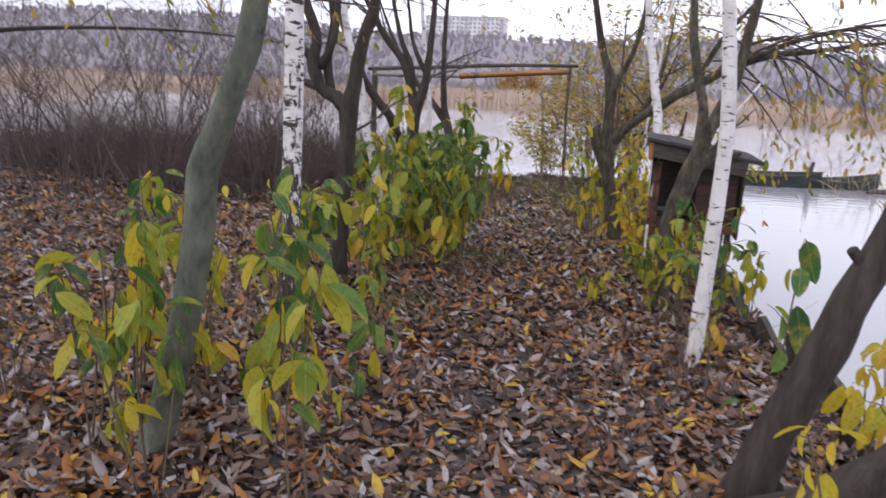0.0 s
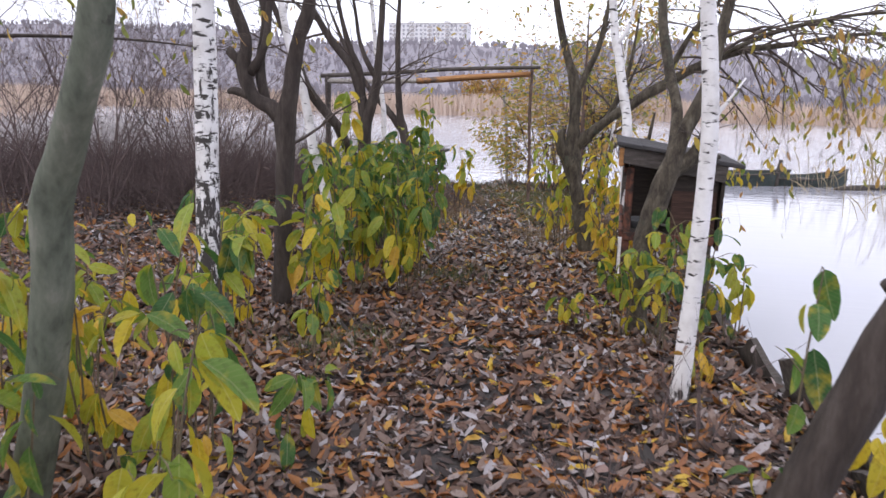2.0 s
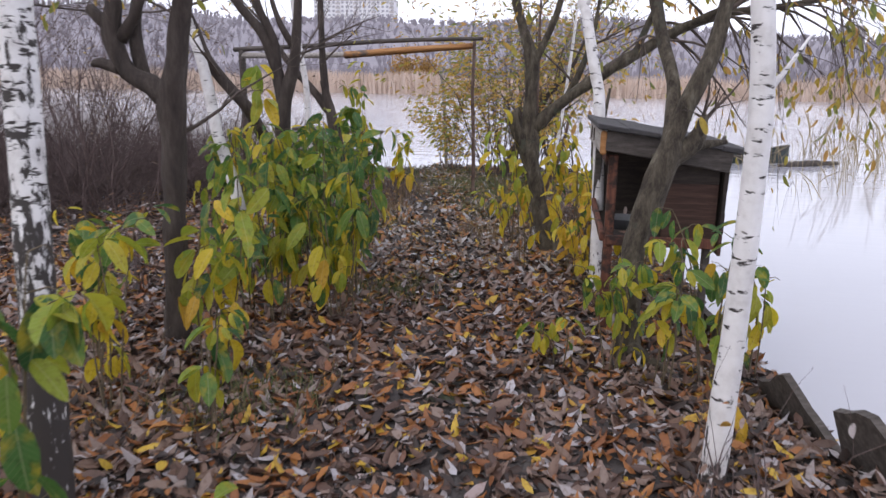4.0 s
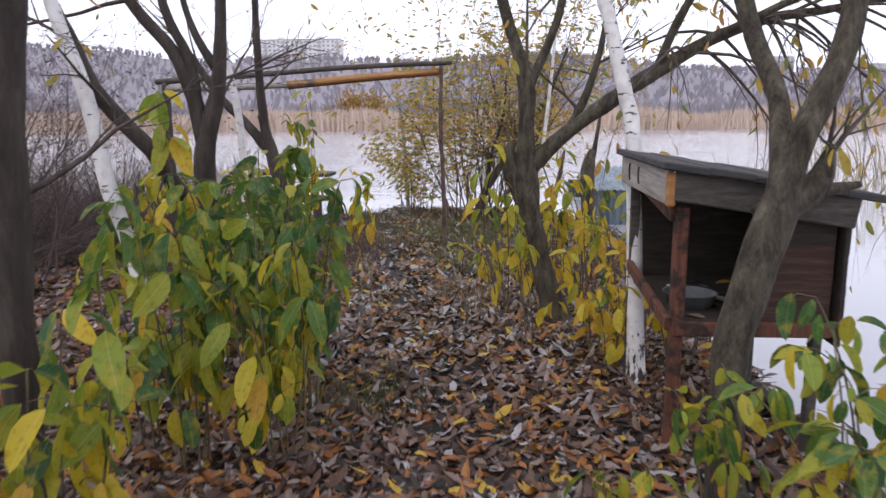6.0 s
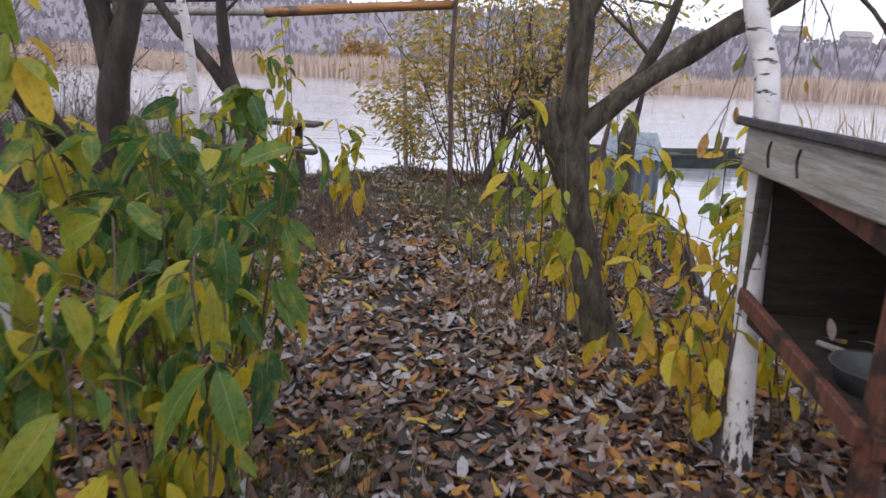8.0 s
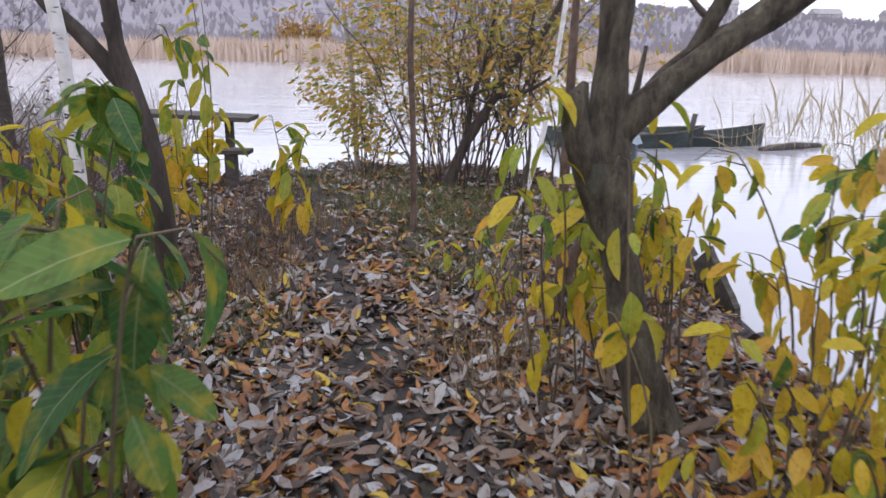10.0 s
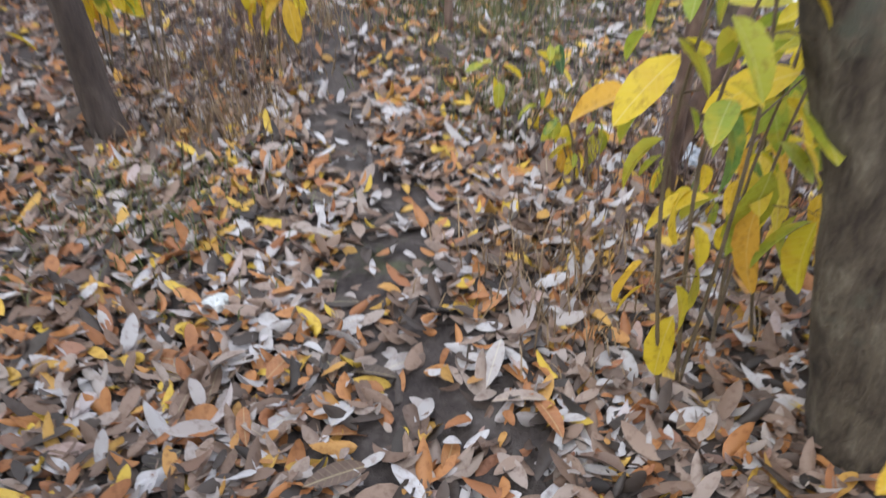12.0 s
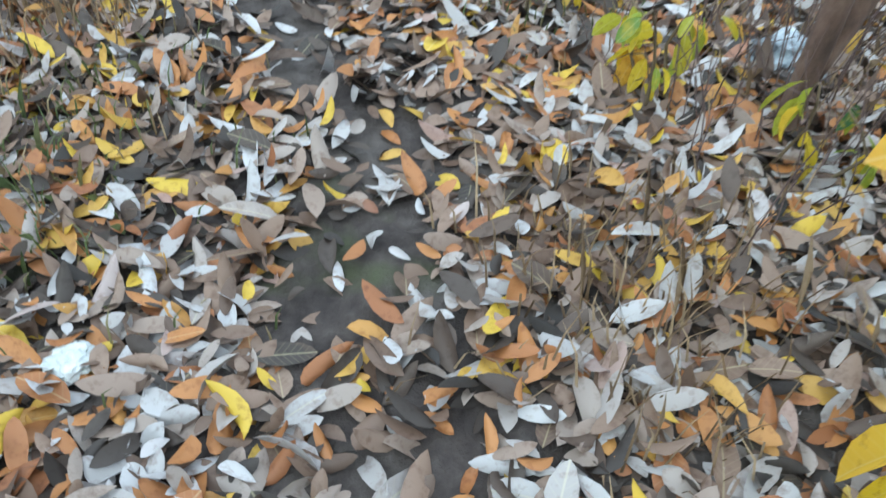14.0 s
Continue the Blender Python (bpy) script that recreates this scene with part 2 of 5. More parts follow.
# distance haze is mixed into these pale blue-mauve hill and wood colours
M_HILL = surface("hazed_hill_floor", [(0.2, (0.25, 0.235, 0.265)), (0.5, (0.29, 0.27, 0.305)), (0.8, (0.34, 0.31, 0.335))], 0.03, 1.0, (1, 1, 2), 0.6, 8, 3.0)
M_WOODS = surface("hazed_bare_woods", [(0.15, (0.25, 0.233, 0.265)), (0.5, (0.3, 0.28, 0.315)), (0.85, (0.36, 0.33, 0.35))], 0.05, 1.0, (1, 1, 1), 0.0)
M_WOODS_GOLD = surface("golden_woodland", [(0.2, (0.3, 0.17, 0.05)), (0.8, (0.5, 0.31, 0.1))], 0.2, 1.0, (1, 1, 1), 0.0)
M_GRASS = leaf_material("grass_blades", [(0.0, (0.08, 0.11, 0.04)), (0.45, (0.13, 0.17, 0.07)), (0.72, (0.2, 0.18, 0.09)), (1.0, (0.36, 0.28, 0.17))], "island", 0.25)
M_DRYGRASS = leaf_material("dry_grass_blades", [(0.0, (0.13, 0.09, 0.055)), (0.6, (0.25, 0.18, 0.11)), (1.0, (0.4, 0.31, 0.2))], "island", 0.2)
PALE_LITTER = [(0.0, (0.022, 0.019, 0.018)), (0.13, (0.06, 0.046, 0.039)), (0.28, (0.15, 0.1, 0.075)), (0.42, (0.24, 0.17, 0.13)), (0.54, (0.31, 0.265, 0.24)),
               (0.63, (0.38, 0.37, 0.375)), (0.74, (0.5, 0.505, 0.53)), (0.76, (0.25, 0.1, 0.042)), (0.9, (0.41, 0.19, 0.065)), (0.945, (0.47, 0.29, 0.065)), (0.975, (0.55, 0.39, 0.05))]
M_LITTER_PALE = leaf_material("pale_fallen_leaves", PALE_LITTER, "island", 0.12)
M_LITTER = leaf_material("fallen_leaves", LITTER, "island", 0.12)
M_LITTER_OB = leaf_material("fallen_leaf", PALE_LITTER, "object", 0.12, 0.4, (0.16, 0.1, 0.07))
GREENS = [(0.0, (0.035, 0.1, 0.035)), (0.5, (0.07, 0.17, 0.04)), (1.0, (0.16, 0.26, 0.04))]
LIMES = [(0.0, (0.22, 0.32, 0.04)), (0.5, (0.34, 0.38, 0.04)), (1.0, (0.47, 0.42, 0.04))]
YELLOWS = [(0.0, (0.57, 0.49, 0.035)), (0.6, (0.7, 0.53, 0.035)), (1.0, (0.68, 0.4, 0.055))]
M_LEAF = [leaf_material("green_leaf", GREENS, "object"), leaf_material("lime_leaf", LIMES, "object"), leaf_material("yellow_leaf", YELLOWS, "object", 0.45, 0.4, (0.55, 0.33, 0.04))]
M_SMALL = leaf_material("small_willow_leaves", [(0.0, (0.18, 0.23, 0.06)), (0.3, (0.37, 0.34, 0.07)), (0.62, (0.58, 0.4, 0.07)), (1.0, (0.48, 0.26, 0.1))], "island", 0.5)
M_DEADLEAF = leaf_material("withered_leaves", [(0.0, (0.06, 0.042, 0.038)), (0.5, (0.15, 0.115, 0.1)), (0.85, (0.3, 0.25, 0.22)), (1.0, (0.45, 0.33, 0.1))], "island", 0.3)
M_FLOWERHEAD = surface("pale_reed_plume", [(0.3, (0.4, 0.37, 0.36)), (0.7, (0.66, 0.62, 0.62))], 5, 0.95, bump=0)


def water_material():
    m, n, l, b = nodes_of("lake_water")
    # pale base colour adds sky brightness that the reflection alone lacks
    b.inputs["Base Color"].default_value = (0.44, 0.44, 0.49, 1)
    b.inputs["Roughness"].default_value, b.inputs["IOR"].default_value = 0.05, 1.33
    b.inputs["Specular IOR Level"].default_value = 1.0
    tc = n.new("ShaderNodeTexCoord")
    a = noise_node(n, l, tc.outputs["Object"], 2.2, 3.0, (0.55, 1.6, 1))
    c = noise_node(n, l, tc.outputs["Object"], 0.25, 2.0, (0.5, 1.4, 1))
    mu = n.new("ShaderNodeMath")
    mu.operation = "MULTIPLY"
    l.new(a.outputs[0], mu.inputs[0])
    l.new(c.outputs[0], mu.inputs[1])
    sep = n.new("ShaderNodeSeparateXYZ")
    l.new(tc.outputs["Object"], sep.inputs[0])
    open_lake = n.new("ShaderNodeMapRange")
    open_lake.inputs[1].default_value, open_lake.inputs[2].default_value = 11.0, 24.0
    open_lake.inputs[3].default_value, open_lake.inputs[4].default_value = 0.02, 0.18
    l.new(sep.outputs[1], open_lake.inputs[0])
    bp = n.new("ShaderNodeBump")
    bp.inputs["Distance"].default_value = 0.3
    l.new(open_lake.outputs[0], bp.inputs["Strength"])
    ruffled = n.new("ShaderNodeMapRange")
    ruffled.inputs[1].default_value, ruffled.inputs[2].default_value = 11.0, 26.0
    ruffled.inputs[3].default_value, ruffled.inputs[4].default_value = 0.04, 0.1
    l.new(sep.outputs[1], ruffled.inputs[0])
    l.new(ruffled.outputs[0], b.inputs["Roughness"])
    l.new(mu.outputs[0], bp.inputs["Height"])
    l.new(bp.outputs[0], b.inputs["Normal"])
    return m


def concrete_building():
    return surface("pale_concrete_panels", [(0.2, (0.74, 0.73, 0.74)), (0.8, (0.86, 0.85, 0.86))], 0.2, 0.9, bump=0)


M_WATER = water_material()
M_CONCRETE = concrete_building()
M_WINDOW = surface("dark_window_glass", [(0.3, (0.34, 0.34, 0.37)), (0.7, (0.46, 0.46, 0.5))], 0.5, 0.3, bump=0)
M_HOUSE = surface("house_render", [(0.3, (0.4, 0.37, 0.36)), (0.7, (0.6, 0.57, 0.56))], 0.3, 0.9, bump=0)

M_TILE = surface("grey_house_roof", [(0.3, (0.3, 0.29, 0.3)), (0.7, (0.42, 0.4, 0.41))], 0.5, 0.9, bump=0)

# ---- mesh tools ----
BASE = {}


class Shape:
    """Gathers vertices and faces of one part, in world metres."""

    def __init__(self):
        self.v, self.f = [], []

    def add(self, verts, faces):
        k = len(self.v)
        self.v.extend(verts)
        self.f.extend([tuple(i + k for i in q) for q in faces])

    def tube(self, pts, sides=10, wobble=0.0, rng=None, cap=True):
        """A tapered round bar through (x, y, z, radius) stations."""
        ps = [Vector(p[:3]) for p in pts]
        n = len(ps)
        side = None
        verts, faces = [], []
        for i, p in enumerate(ps):
            d = (ps[min(i + 1, n - 1)] - ps[max(i - 1, 0)])
            d = d.normalized() if d.length > 1e-9 else Vector((0, 0, 1))
            if side is None:
                side = d.cross(Vector((0.31, 0.92, 0.23))).normalized()
            side = (side - d * side.dot(d)).normalized()
            up = d.cross(side)
            for k in range(sides):
                a = 2 * math.pi * k / sides
                r = pts[i][3]
                if wobble:
                    r *= 1 + wobble * noise.noise(Vector((p.x * 9 + math.cos(a) * 1.3, p.y * 9 + math.sin(a) * 1.3, p.z * 6)))
                q = p + side * (math.cos(a) * r) + up * (math.sin(a) * r)
                verts.append((q.x, q.y, q.z))
        for i in range(n - 1):
            for k in range(sides):
                a, b = i * sides + k, i * sides + (k + 1) % sides
                faces.append((a, b, b + sides, a + sides))
        if cap:
            faces.append(tuple(range(sides - 1, -1, -1)))
            faces.append(tuple((n - 1) * sides + k for k in range(sides)))
        self.add(verts, faces)

    def box(self, c, s, m=None, bevel=0.004):
        """A bevel-edged board: centre, full size, and an extra turn about its centre."""
        bm = bmesh.new()
        bmesh.ops.create_cube(bm, size=1)
        bmesh.ops.scale(bm, vec=s, verts=bm.verts)
        if bevel:
            bmesh.ops.bevel(bm, geom=bm.edges[:], offset=min(bevel, min(s) * 0.3), segments=1, affect="EDGES")
        t = Matrix.Translation(c) @ (m.to_4x4() if m else Matrix())
        bm.transform(t)
        bm.verts.index_update()
        self.add([tuple(v.co) for v in bm.verts], [tuple(v.index for v in f.verts) for f in bm.faces])
        bm.free()

    def mesh(self, name, material, origin=(0, 0, 0), smooth=True):
        me = bpy.data.meshes.new(name)
        o = origin
        me.from_pydata([(x - o[0], y - o[1], z - o[2]) for x, y, z in self.v], [], self.f)
        me.materials.append(material)
        if smooth:
            me.shade_smooth()
        return me


def thing(name, at, label, category, group="", kind=""):
    ob = new(name)
    ob.empty_display_size = 0.1
    ob.location = at
    BASE[ob.name] = Vector(at)
    return tagged(ob, label, category, group, kind)


def part(name, shape, material, parent, label="", smooth=True):
    ob = new(name, shape.mesh(name, material, BASE[parent.name], smooth))
    ob.parent = parent
    BASE[ob.name] = BASE[parent.name]
    return tagged(ob, label)


def solid(name, shape, material, label, category, group="", kind="", at=(0, 0, 0), smooth=True):
    ob = new(name, shape.mesh(name, material, at, smooth))
    ob.location = at
    return tagged(ob, label, category, group, kind)


def smooth_line(pts, step=0.06):
    """Catmull-Rom through (x, y, z, radius) stations."""
    out = []
    p = [np.array(q, float) for q in pts]
    for i in range(len(p) - 1):
        a, b, c, d = p[max(i - 1, 0)], p[i], p[i + 1], p[min(i + 2, len(p) - 1)]
        k = max(2, int(np.linalg.norm((c - b)[:3]) / step))
        for j in range(k):
            t = j / k
            out.append(0.5 * (2 * b + (c - a) * t + (2 * a - 5 * b + 4 * c - d) * t * t + (3 * b - a - 3 * c + d) * t ** 3))
    out.append(p[-1])
    return [tuple(float(x) for x in q) for q in out]


def leaf_template(length, width, fold=0.25, droop=0.25, bend=0.0, twist=0.0, simple=False):
    """A pointed oval leaf with a keel, its stalk end at the origin, along +x."""
    xs = (0.0, 0.1, 0.28, 0.52, 0.76, 0.92, 1.0)
    ws = (0.0, 0.42, 0.86, 1.0, 0.84, 0.45, 0.0)
    if simple:
        xs, ws = (0.0, 0.26, 0.7, 1.0), (0.0, 0.92, 0.9, 0.0)
    v, f, rows = [], [], []
    for x, w in zip(xs, ws):
        z = -droop * x * x * length
        if w == 0:
            rows.append([len(v)])
            v.append((x * length, bend * x * x * length, z))
        else:
            rows.append([len(v), len(v) + 1, len(v) + 2])
            h = w * width / 2
            c, tw = bend * x * x * length, twist * (x - 0.5) * h
            v += [(x * length, c + h, z + fold * h + tw), (x * length, c, z), (x * length, c - h, z + fold * h - tw)]
    for a, b in zip(rows, rows[1:]):
        if len(a) == 1:
            f += [(a[0], b[1], b[0]), (a[0], b[2], b[1])]
        elif len(b) == 1:
            f += [(a[0], a[1], b[0]), (a[1], a[2], b[0])]
        else:
            f += [(a[0], a[1], b[1], b[0]), (a[1], a[2], b[2], b[1])]
    return np.array(v), f


def scatter(template, places, dirs, ups, sizes):
    """Many copies of a leaf in one shape: numpy arrays of place, direction of the leaf, its upper side and its size."""
    tv, tf = template
    x = dirs / np.linalg.norm(dirs, axis=1, keepdims=True)
    y = np.cross(ups, x)
    y /= np.linalg.norm(y, axis=1, keepdims=True) + 1e-9
    z = np.cross(x, y)
    s = sizes[:, None, None]
    v = places[:, None, :] + s * (tv[None, :, 0:1] * x[:, None, :] + tv[None, :, 1:2] * y[:, None, :] + tv[None, :, 2:3] * z[:, None, :])
    k = len(tv)
    sh = Shape()
    sh.v = [tuple(q) for q in v.reshape(-1, 3).tolist()]
    sh.f = [tuple(i + j * k for i in q) for j in range(len(places)) for q in tf]
    return sh


def twigs(shape, start, way, length, radius, depth, rng, droop=0.0, spread=0.7, tips=None, kids=(3, 5), sides=4):
    """A bare branch that forks again and again; its points go to tips for leaves."""
    p, d = Vector(start), Vector(way).normalized()
    n = max(3, int(length / 0.12))
    pts = [(p.x, p.y, p.z, radius)]
    for i in range(n):
        d = (d + Vector((rng.gauss(0, 0.1), rng.gauss(0, 0.1), rng.gauss(0, 0.08) - droop / n))).normalized()
        p = p + d * (length / n)
        pts.append((p.x, p.y, p.z, radius * (1 - 0.75 * (i + 1) / n)))
        if tips is not None and depth <= 1:
            tips.append((p.copy(), d.copy()))
    shape.tube(pts, sides if depth > 0 else 3, cap=False)
    if depth > 0:
        for _ in range(rng.randint(*kids)):
            i = rng.randint(max(1, n // 4), n)
            x, y, z, r = pts[i]
            a = Vector((rng.gauss(0, 1), rng.gauss(0, 1), rng.gauss(0.15, 0.7))).normalized()
            twigs(shape, (x, y, z), (d + a * spread), length * rng.uniform(0.4, 0.7), max(0.0016, r * 0.6), depth - 1, rng, droop, spread, tips, kids, sides)


# ---- the ground: one sheet, with the spit of land in the lake ----
WATER_Z = -0.33
SHORE = [(-60, -40), (3.4, -40), (3.0, -2), (2.75, 2), (2.6, 3.4), (2.45, 4.9), (2.25, 6.4), (2.2, 8.0), (2.05, 9.0), (2.15, 10.2), (2.4, 11.5),
         (2.2, 12.6), (1.4, 13.6), (0.2, 14.0), (-0.9, 13.9), (-1.6, 12.9), (-2.5, 12.2), (-3.4, 12.0), (-4.2, 12.6), (-5.5, 13.5), (-8, 14), (-14, 16), (-60, 24)]


def shore_distance(x, y):
    """Metres to the shore line, positive on land."""
    px, py = np.asarray(x, float), np.asarray(y, float)
    inside = np.zeros(px.shape, bool)
    best = np.full(px.shape, 1e9)
    q = SHORE
    for (ax, ay), (bx, by) in zip(q, q[1:] + q[:1]):
        cond = (ay > py) != (by > py)
        with np.errstate(divide="ignore", invalid="ignore"):
            xi = (bx - ax) * (py - ay) / (by - ay if by != ay else 1e-9) + ax
        inside ^= cond & (px < xi)
        t = np.clip(((px - ax) * (bx - ax) + (py - ay) * (by - ay)) / ((bx - ax) ** 2 + (by - ay) ** 2), 0, 1)
        best = np.minimum(best, np.hypot(px - ax - t * (bx - ax), py - ay - t * (by - ay)))
    return np.where(inside, best, -best)


def ripple(x, y):
    return 0.02 * np.sin(x * 2.1 + 0.7 * y) * np.cos(y * 1.7 - 0.5 * x) + 0.012 * np.sin(x * 5.3 - y * 3.9 + 1.0) + 0.008 * np.sin(x * 9.7 + y * 8.1)


def ground_height(x, y):
    x, y = np.asarray(x, float), np.asarray(y, float)
    d = shore_distance(x, y) + 0.08 * np.sin(x * 4.1 + y * 5.3) + 0.06 * np.sin(y * 9.1 - x * 3)
    near = np.where(d > 0.35, 0.0, np.where(d < -0.9, -1.3, 0.0))
    t = np.clip((d + 0.9) / 1.25, 0, 1)
    near = -1.3 * (1 - t * t * (3 - 2 * t)) + ripple(x, y) * np.clip(d * 3, 0, 1)
    far = np.clip((y - 84) / 6, 0, 1) * 1.2
    hill = np.clip((y - 150) / 260, 0, 1)
    hill = hill * hill * (3 - 2 * hill) * (27 - 0.035 * x + 2.5 * np.sin(x * 0.021 + 1) + 1.5 * np.sin(x * 0.05))
    return np.where(y > 80, -1.3 + far * 1.1 + hill, near)


def axis_steps(*spans):
    out = []
    for a, b, n in spans:
        out.extend(np.linspace(a, b, n, endpoint=False))
    return np.array(out + [spans[-1][1]])


gx = axis_steps((-900, -60, 40), (-60, -8, 26), (-8, 5, 110), (5, 60, 26), (60, 900, 40))
gy = axis_steps((-300, -40, 8), (-40, -2, 16), (-2, 16, 150), (16, 80, 24), (80, 100, 10), (100, 450, 45), (450, 1500, 8))
GX, GY = np.meshgrid(gx, gy)
GZ = ground_height(GX, GY)
nx, ny = len(gx), len(gy)
sheet = Shape()
sheet.v = [tuple(q) for q in np.stack([GX.ravel(), GY.ravel(), GZ.ravel()], 1).tolist()]
sheet.f = [(j * nx + i, j * nx + i + 1, (j + 1) * nx + i + 1, (j + 1) * nx + i) for j in range(ny - 1) for i in range(nx - 1)]
ground = solid("ground", sheet, M_SOIL, "bare dark soil of a leaf-strewn lakeside spit", "ground", kind="structure")
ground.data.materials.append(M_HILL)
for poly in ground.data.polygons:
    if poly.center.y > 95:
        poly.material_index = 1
pond = Shape()
pond.add([(-700, -60, WATER_Z), (700, -60, WATER_Z), (700, 88, WATER_Z), (-700, 88, WATER_Z)], [(0, 1, 2, 3)])
solid("water", pond, M_WATER, "calm lake water mirroring the dusk sky, with sky paleness in its colour", "water", kind="structure")


GROUND = {}


def gz(x, y):
    """The ground's height under a point, to the nearest two centimetres of plan."""
    key = (round(x * 50), round(y * 50))
    if key not in GROUND:
        GROUND[key] = float(ground_height(np.array([key[0] / 50]), np.array([key[1] / 50]))[0])
    return GROUND[key]


# ---- the far shore: reeds, wooded hill, buildings ----
rng = random.Random(3)


def reed_bed(count, x0, x1, y0, y1, low, high, width, lean, seed, base=WATER_Z, slant=0.0):
    r = np.random.RandomState(seed)
    x, y = r.uniform(x0, x1, count), r.uniform(y0, y1, count)
    x = x - slant * (y - y0)
    h = r.uniform(low, high, count) * (0.85 + 0.2 * np.sin(x * 0.35) * np.sin(x * 0.11 + 2))
    w = width * r.uniform(0.6, 1.4, count)
    dx, dy = r.normal(0, lean, count), r.normal(0, lean, count)
    z = np.full(count, base - 0.1)
    v = np.stack([np.stack([x - w / 2, y, z], 1), np.stack([x + w / 2, y + 0.01, z], 1),
                  np.stack([x + dx * 0.5 + w * 0.45, y + dy * 0.5, z + h * 0.7], 1), np.stack([x + dx, y + dy, z + h], 1), np.stack([x + dx * 0.5 - w * 0.45, y + dy * 0.5, z + h * 0.66], 1)], 1)
    sh = Shape()
    sh.v = [tuple(q) for q in v.reshape(-1, 3).tolist()]
    sh.f = [(5 * i, 5 * i + 1, 5 * i + 2, 5 * i + 3, 5 * i + 4) for i in range(count)]
    return sh


solid("reeds", reed_bed(26000, -110, 130, 70, 88, 1.5, 2.7, 0.12, 0.25, 5), M_REED, "dense band of dry straw-coloured reeds along the far shore", "reeds", kind="stuff", smooth=False)


def far_trees(count, x0, x1, y0, y1, low, high, seed):
    """Bare crowns seen from far off: upward fans of thin blades."""
    r = random.Random(seed)
    sh = Shape()
    for _ in range(count):
        x, y = r.uniform(x0, x1), r.uniform(y0, y1)
        z, h = gz(x, y) - 0.3, r.uniform(low, high)
        for _ in range(9):
            a, s = r.uniform(0, 6.28), r.uniform(0.05, 0.42) * h
            tx, ty, tz = x + math.cos(a) * s, y + math.sin(a) * s * 0.4, z + h * r.uniform(0.6, 1.0)
            w = h * 0.05
            mx, my, mz = x + (tx - x) * 0.45, y + (ty - y) * 0.45, z + (tz - z) * 0.6
            sh.add([(x - w * 0.3, y, z), (x + w * 0.3, y, z), (mx + w, my, mz), (tx, ty, tz), (mx - w, my, mz)], [(0, 1, 2, 3, 4)])
    return sh


# far woods and scrub carry the haze in their colour
solid("far_woods", far_trees(6000, -420, 420, 150, 420, 2.2, 4.6, 8), M_WOODS, "bare woodland on the far hillside, grey-mauve with painted-in haze", "woods", kind="stuff", smooth=False)
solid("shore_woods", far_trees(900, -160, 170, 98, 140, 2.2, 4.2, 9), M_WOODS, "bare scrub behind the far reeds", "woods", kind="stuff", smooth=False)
for x, y, h in ((-17.5, 99, 4.2), (-14.8, 101, 3.6), (62, 100, 5.0)):
    r = random.Random(int(x * 10))
    t = thing("golden_tree", (x, y, gz(x, y)), "small golden-leaved tree behind the far reeds", "tree", "golden trees on the far shore")
    sh = Shape()
    sh.tube([(x, y, gz(x, y), 0.18), (x + 0.1, y, gz(x, y) + h * 0.6, 0.08)], 6)
    part("trunk", sh, M_BARK_GREY, t)
    n = 900
    c = np.array([[r.gauss(0, 0.32) * h * 0.7, r.gauss(0, 0.25) * h * 0.7, abs(r.gauss(0.45, 0.25)) * h] for _ in range(n)]) + np.array([x, y, gz(x, y) + 0.4])
    part("crown", scatter(leaf_template(0.35, 0.2), c, np.random.RandomState(2).normal(0, 1, (n, 3)), np.random.RandomState(3).normal(0, 1, (n, 3)), np.ones(n)), M_WOODS_GOLD, t)


def block(name, x0, x1, y, depth, z0, z1, cols, rows, label):
    b = thing(name, ((x0 + x1) / 2, y, z0), label, "building")
    w = Shape()
    w.box(((x0 + x1) / 2, y + depth / 2, (z0 + z1) / 2 - 3), (x1 - x0, depth, z1 - z0 + 6), bevel=0.1)
    part("wall", w, M_CONCRETE, b, smooth=False)
    rf = Shape()
    rf.box(((x0 + x1) / 2, y + depth / 2, z1 + 0.35), (x1 - x0 + 0.8, depth + 0.8, 0.7), bevel=0.1)
    part("roof", rf, M_HOUSE, b, smooth=False)
    for k in (0.25, 0.72):
        lift = Shape()
        lift.box((x0 + (x1 - x0) * k, y + depth / 2, z1 + 1.7), (4, 4, 2), bevel=0.1)
        part("lift_house", lift, M_CONCRETE, b, smooth=False)
    pw, ph = (x1 - x0) / cols, (z1 - z0) / rows
    one = Shape()
    one.box((0, 0, 0), (pw * 0.5, 0.3, ph * 0.5), bevel=0)
    me = one.mesh("window", M_WINDOW, smooth=False)
    loggia = Shape()
    loggia.box((0, 0, 0), (pw * 0.9, 1.2, ph * 0.42), bevel=0)
    lm = loggia.mesh("balcony", M_HOUSE, smooth=False)
    for i in range(cols):
        for j in range(rows):
            px, pz = x0 + (i + 0.5) * pw, z0 + (j + 0.55) * ph
            o = new("window", me)
            o.parent, o.location = b, Vector((px, y - 0.1, pz)) - BASE[b.name]
            if i % 4 == 1:
                o = new("balcony", lm)
                o.parent, o.location = b, Vector((px, y - 0.6, pz - ph * 0.25)) - BASE[b.name]


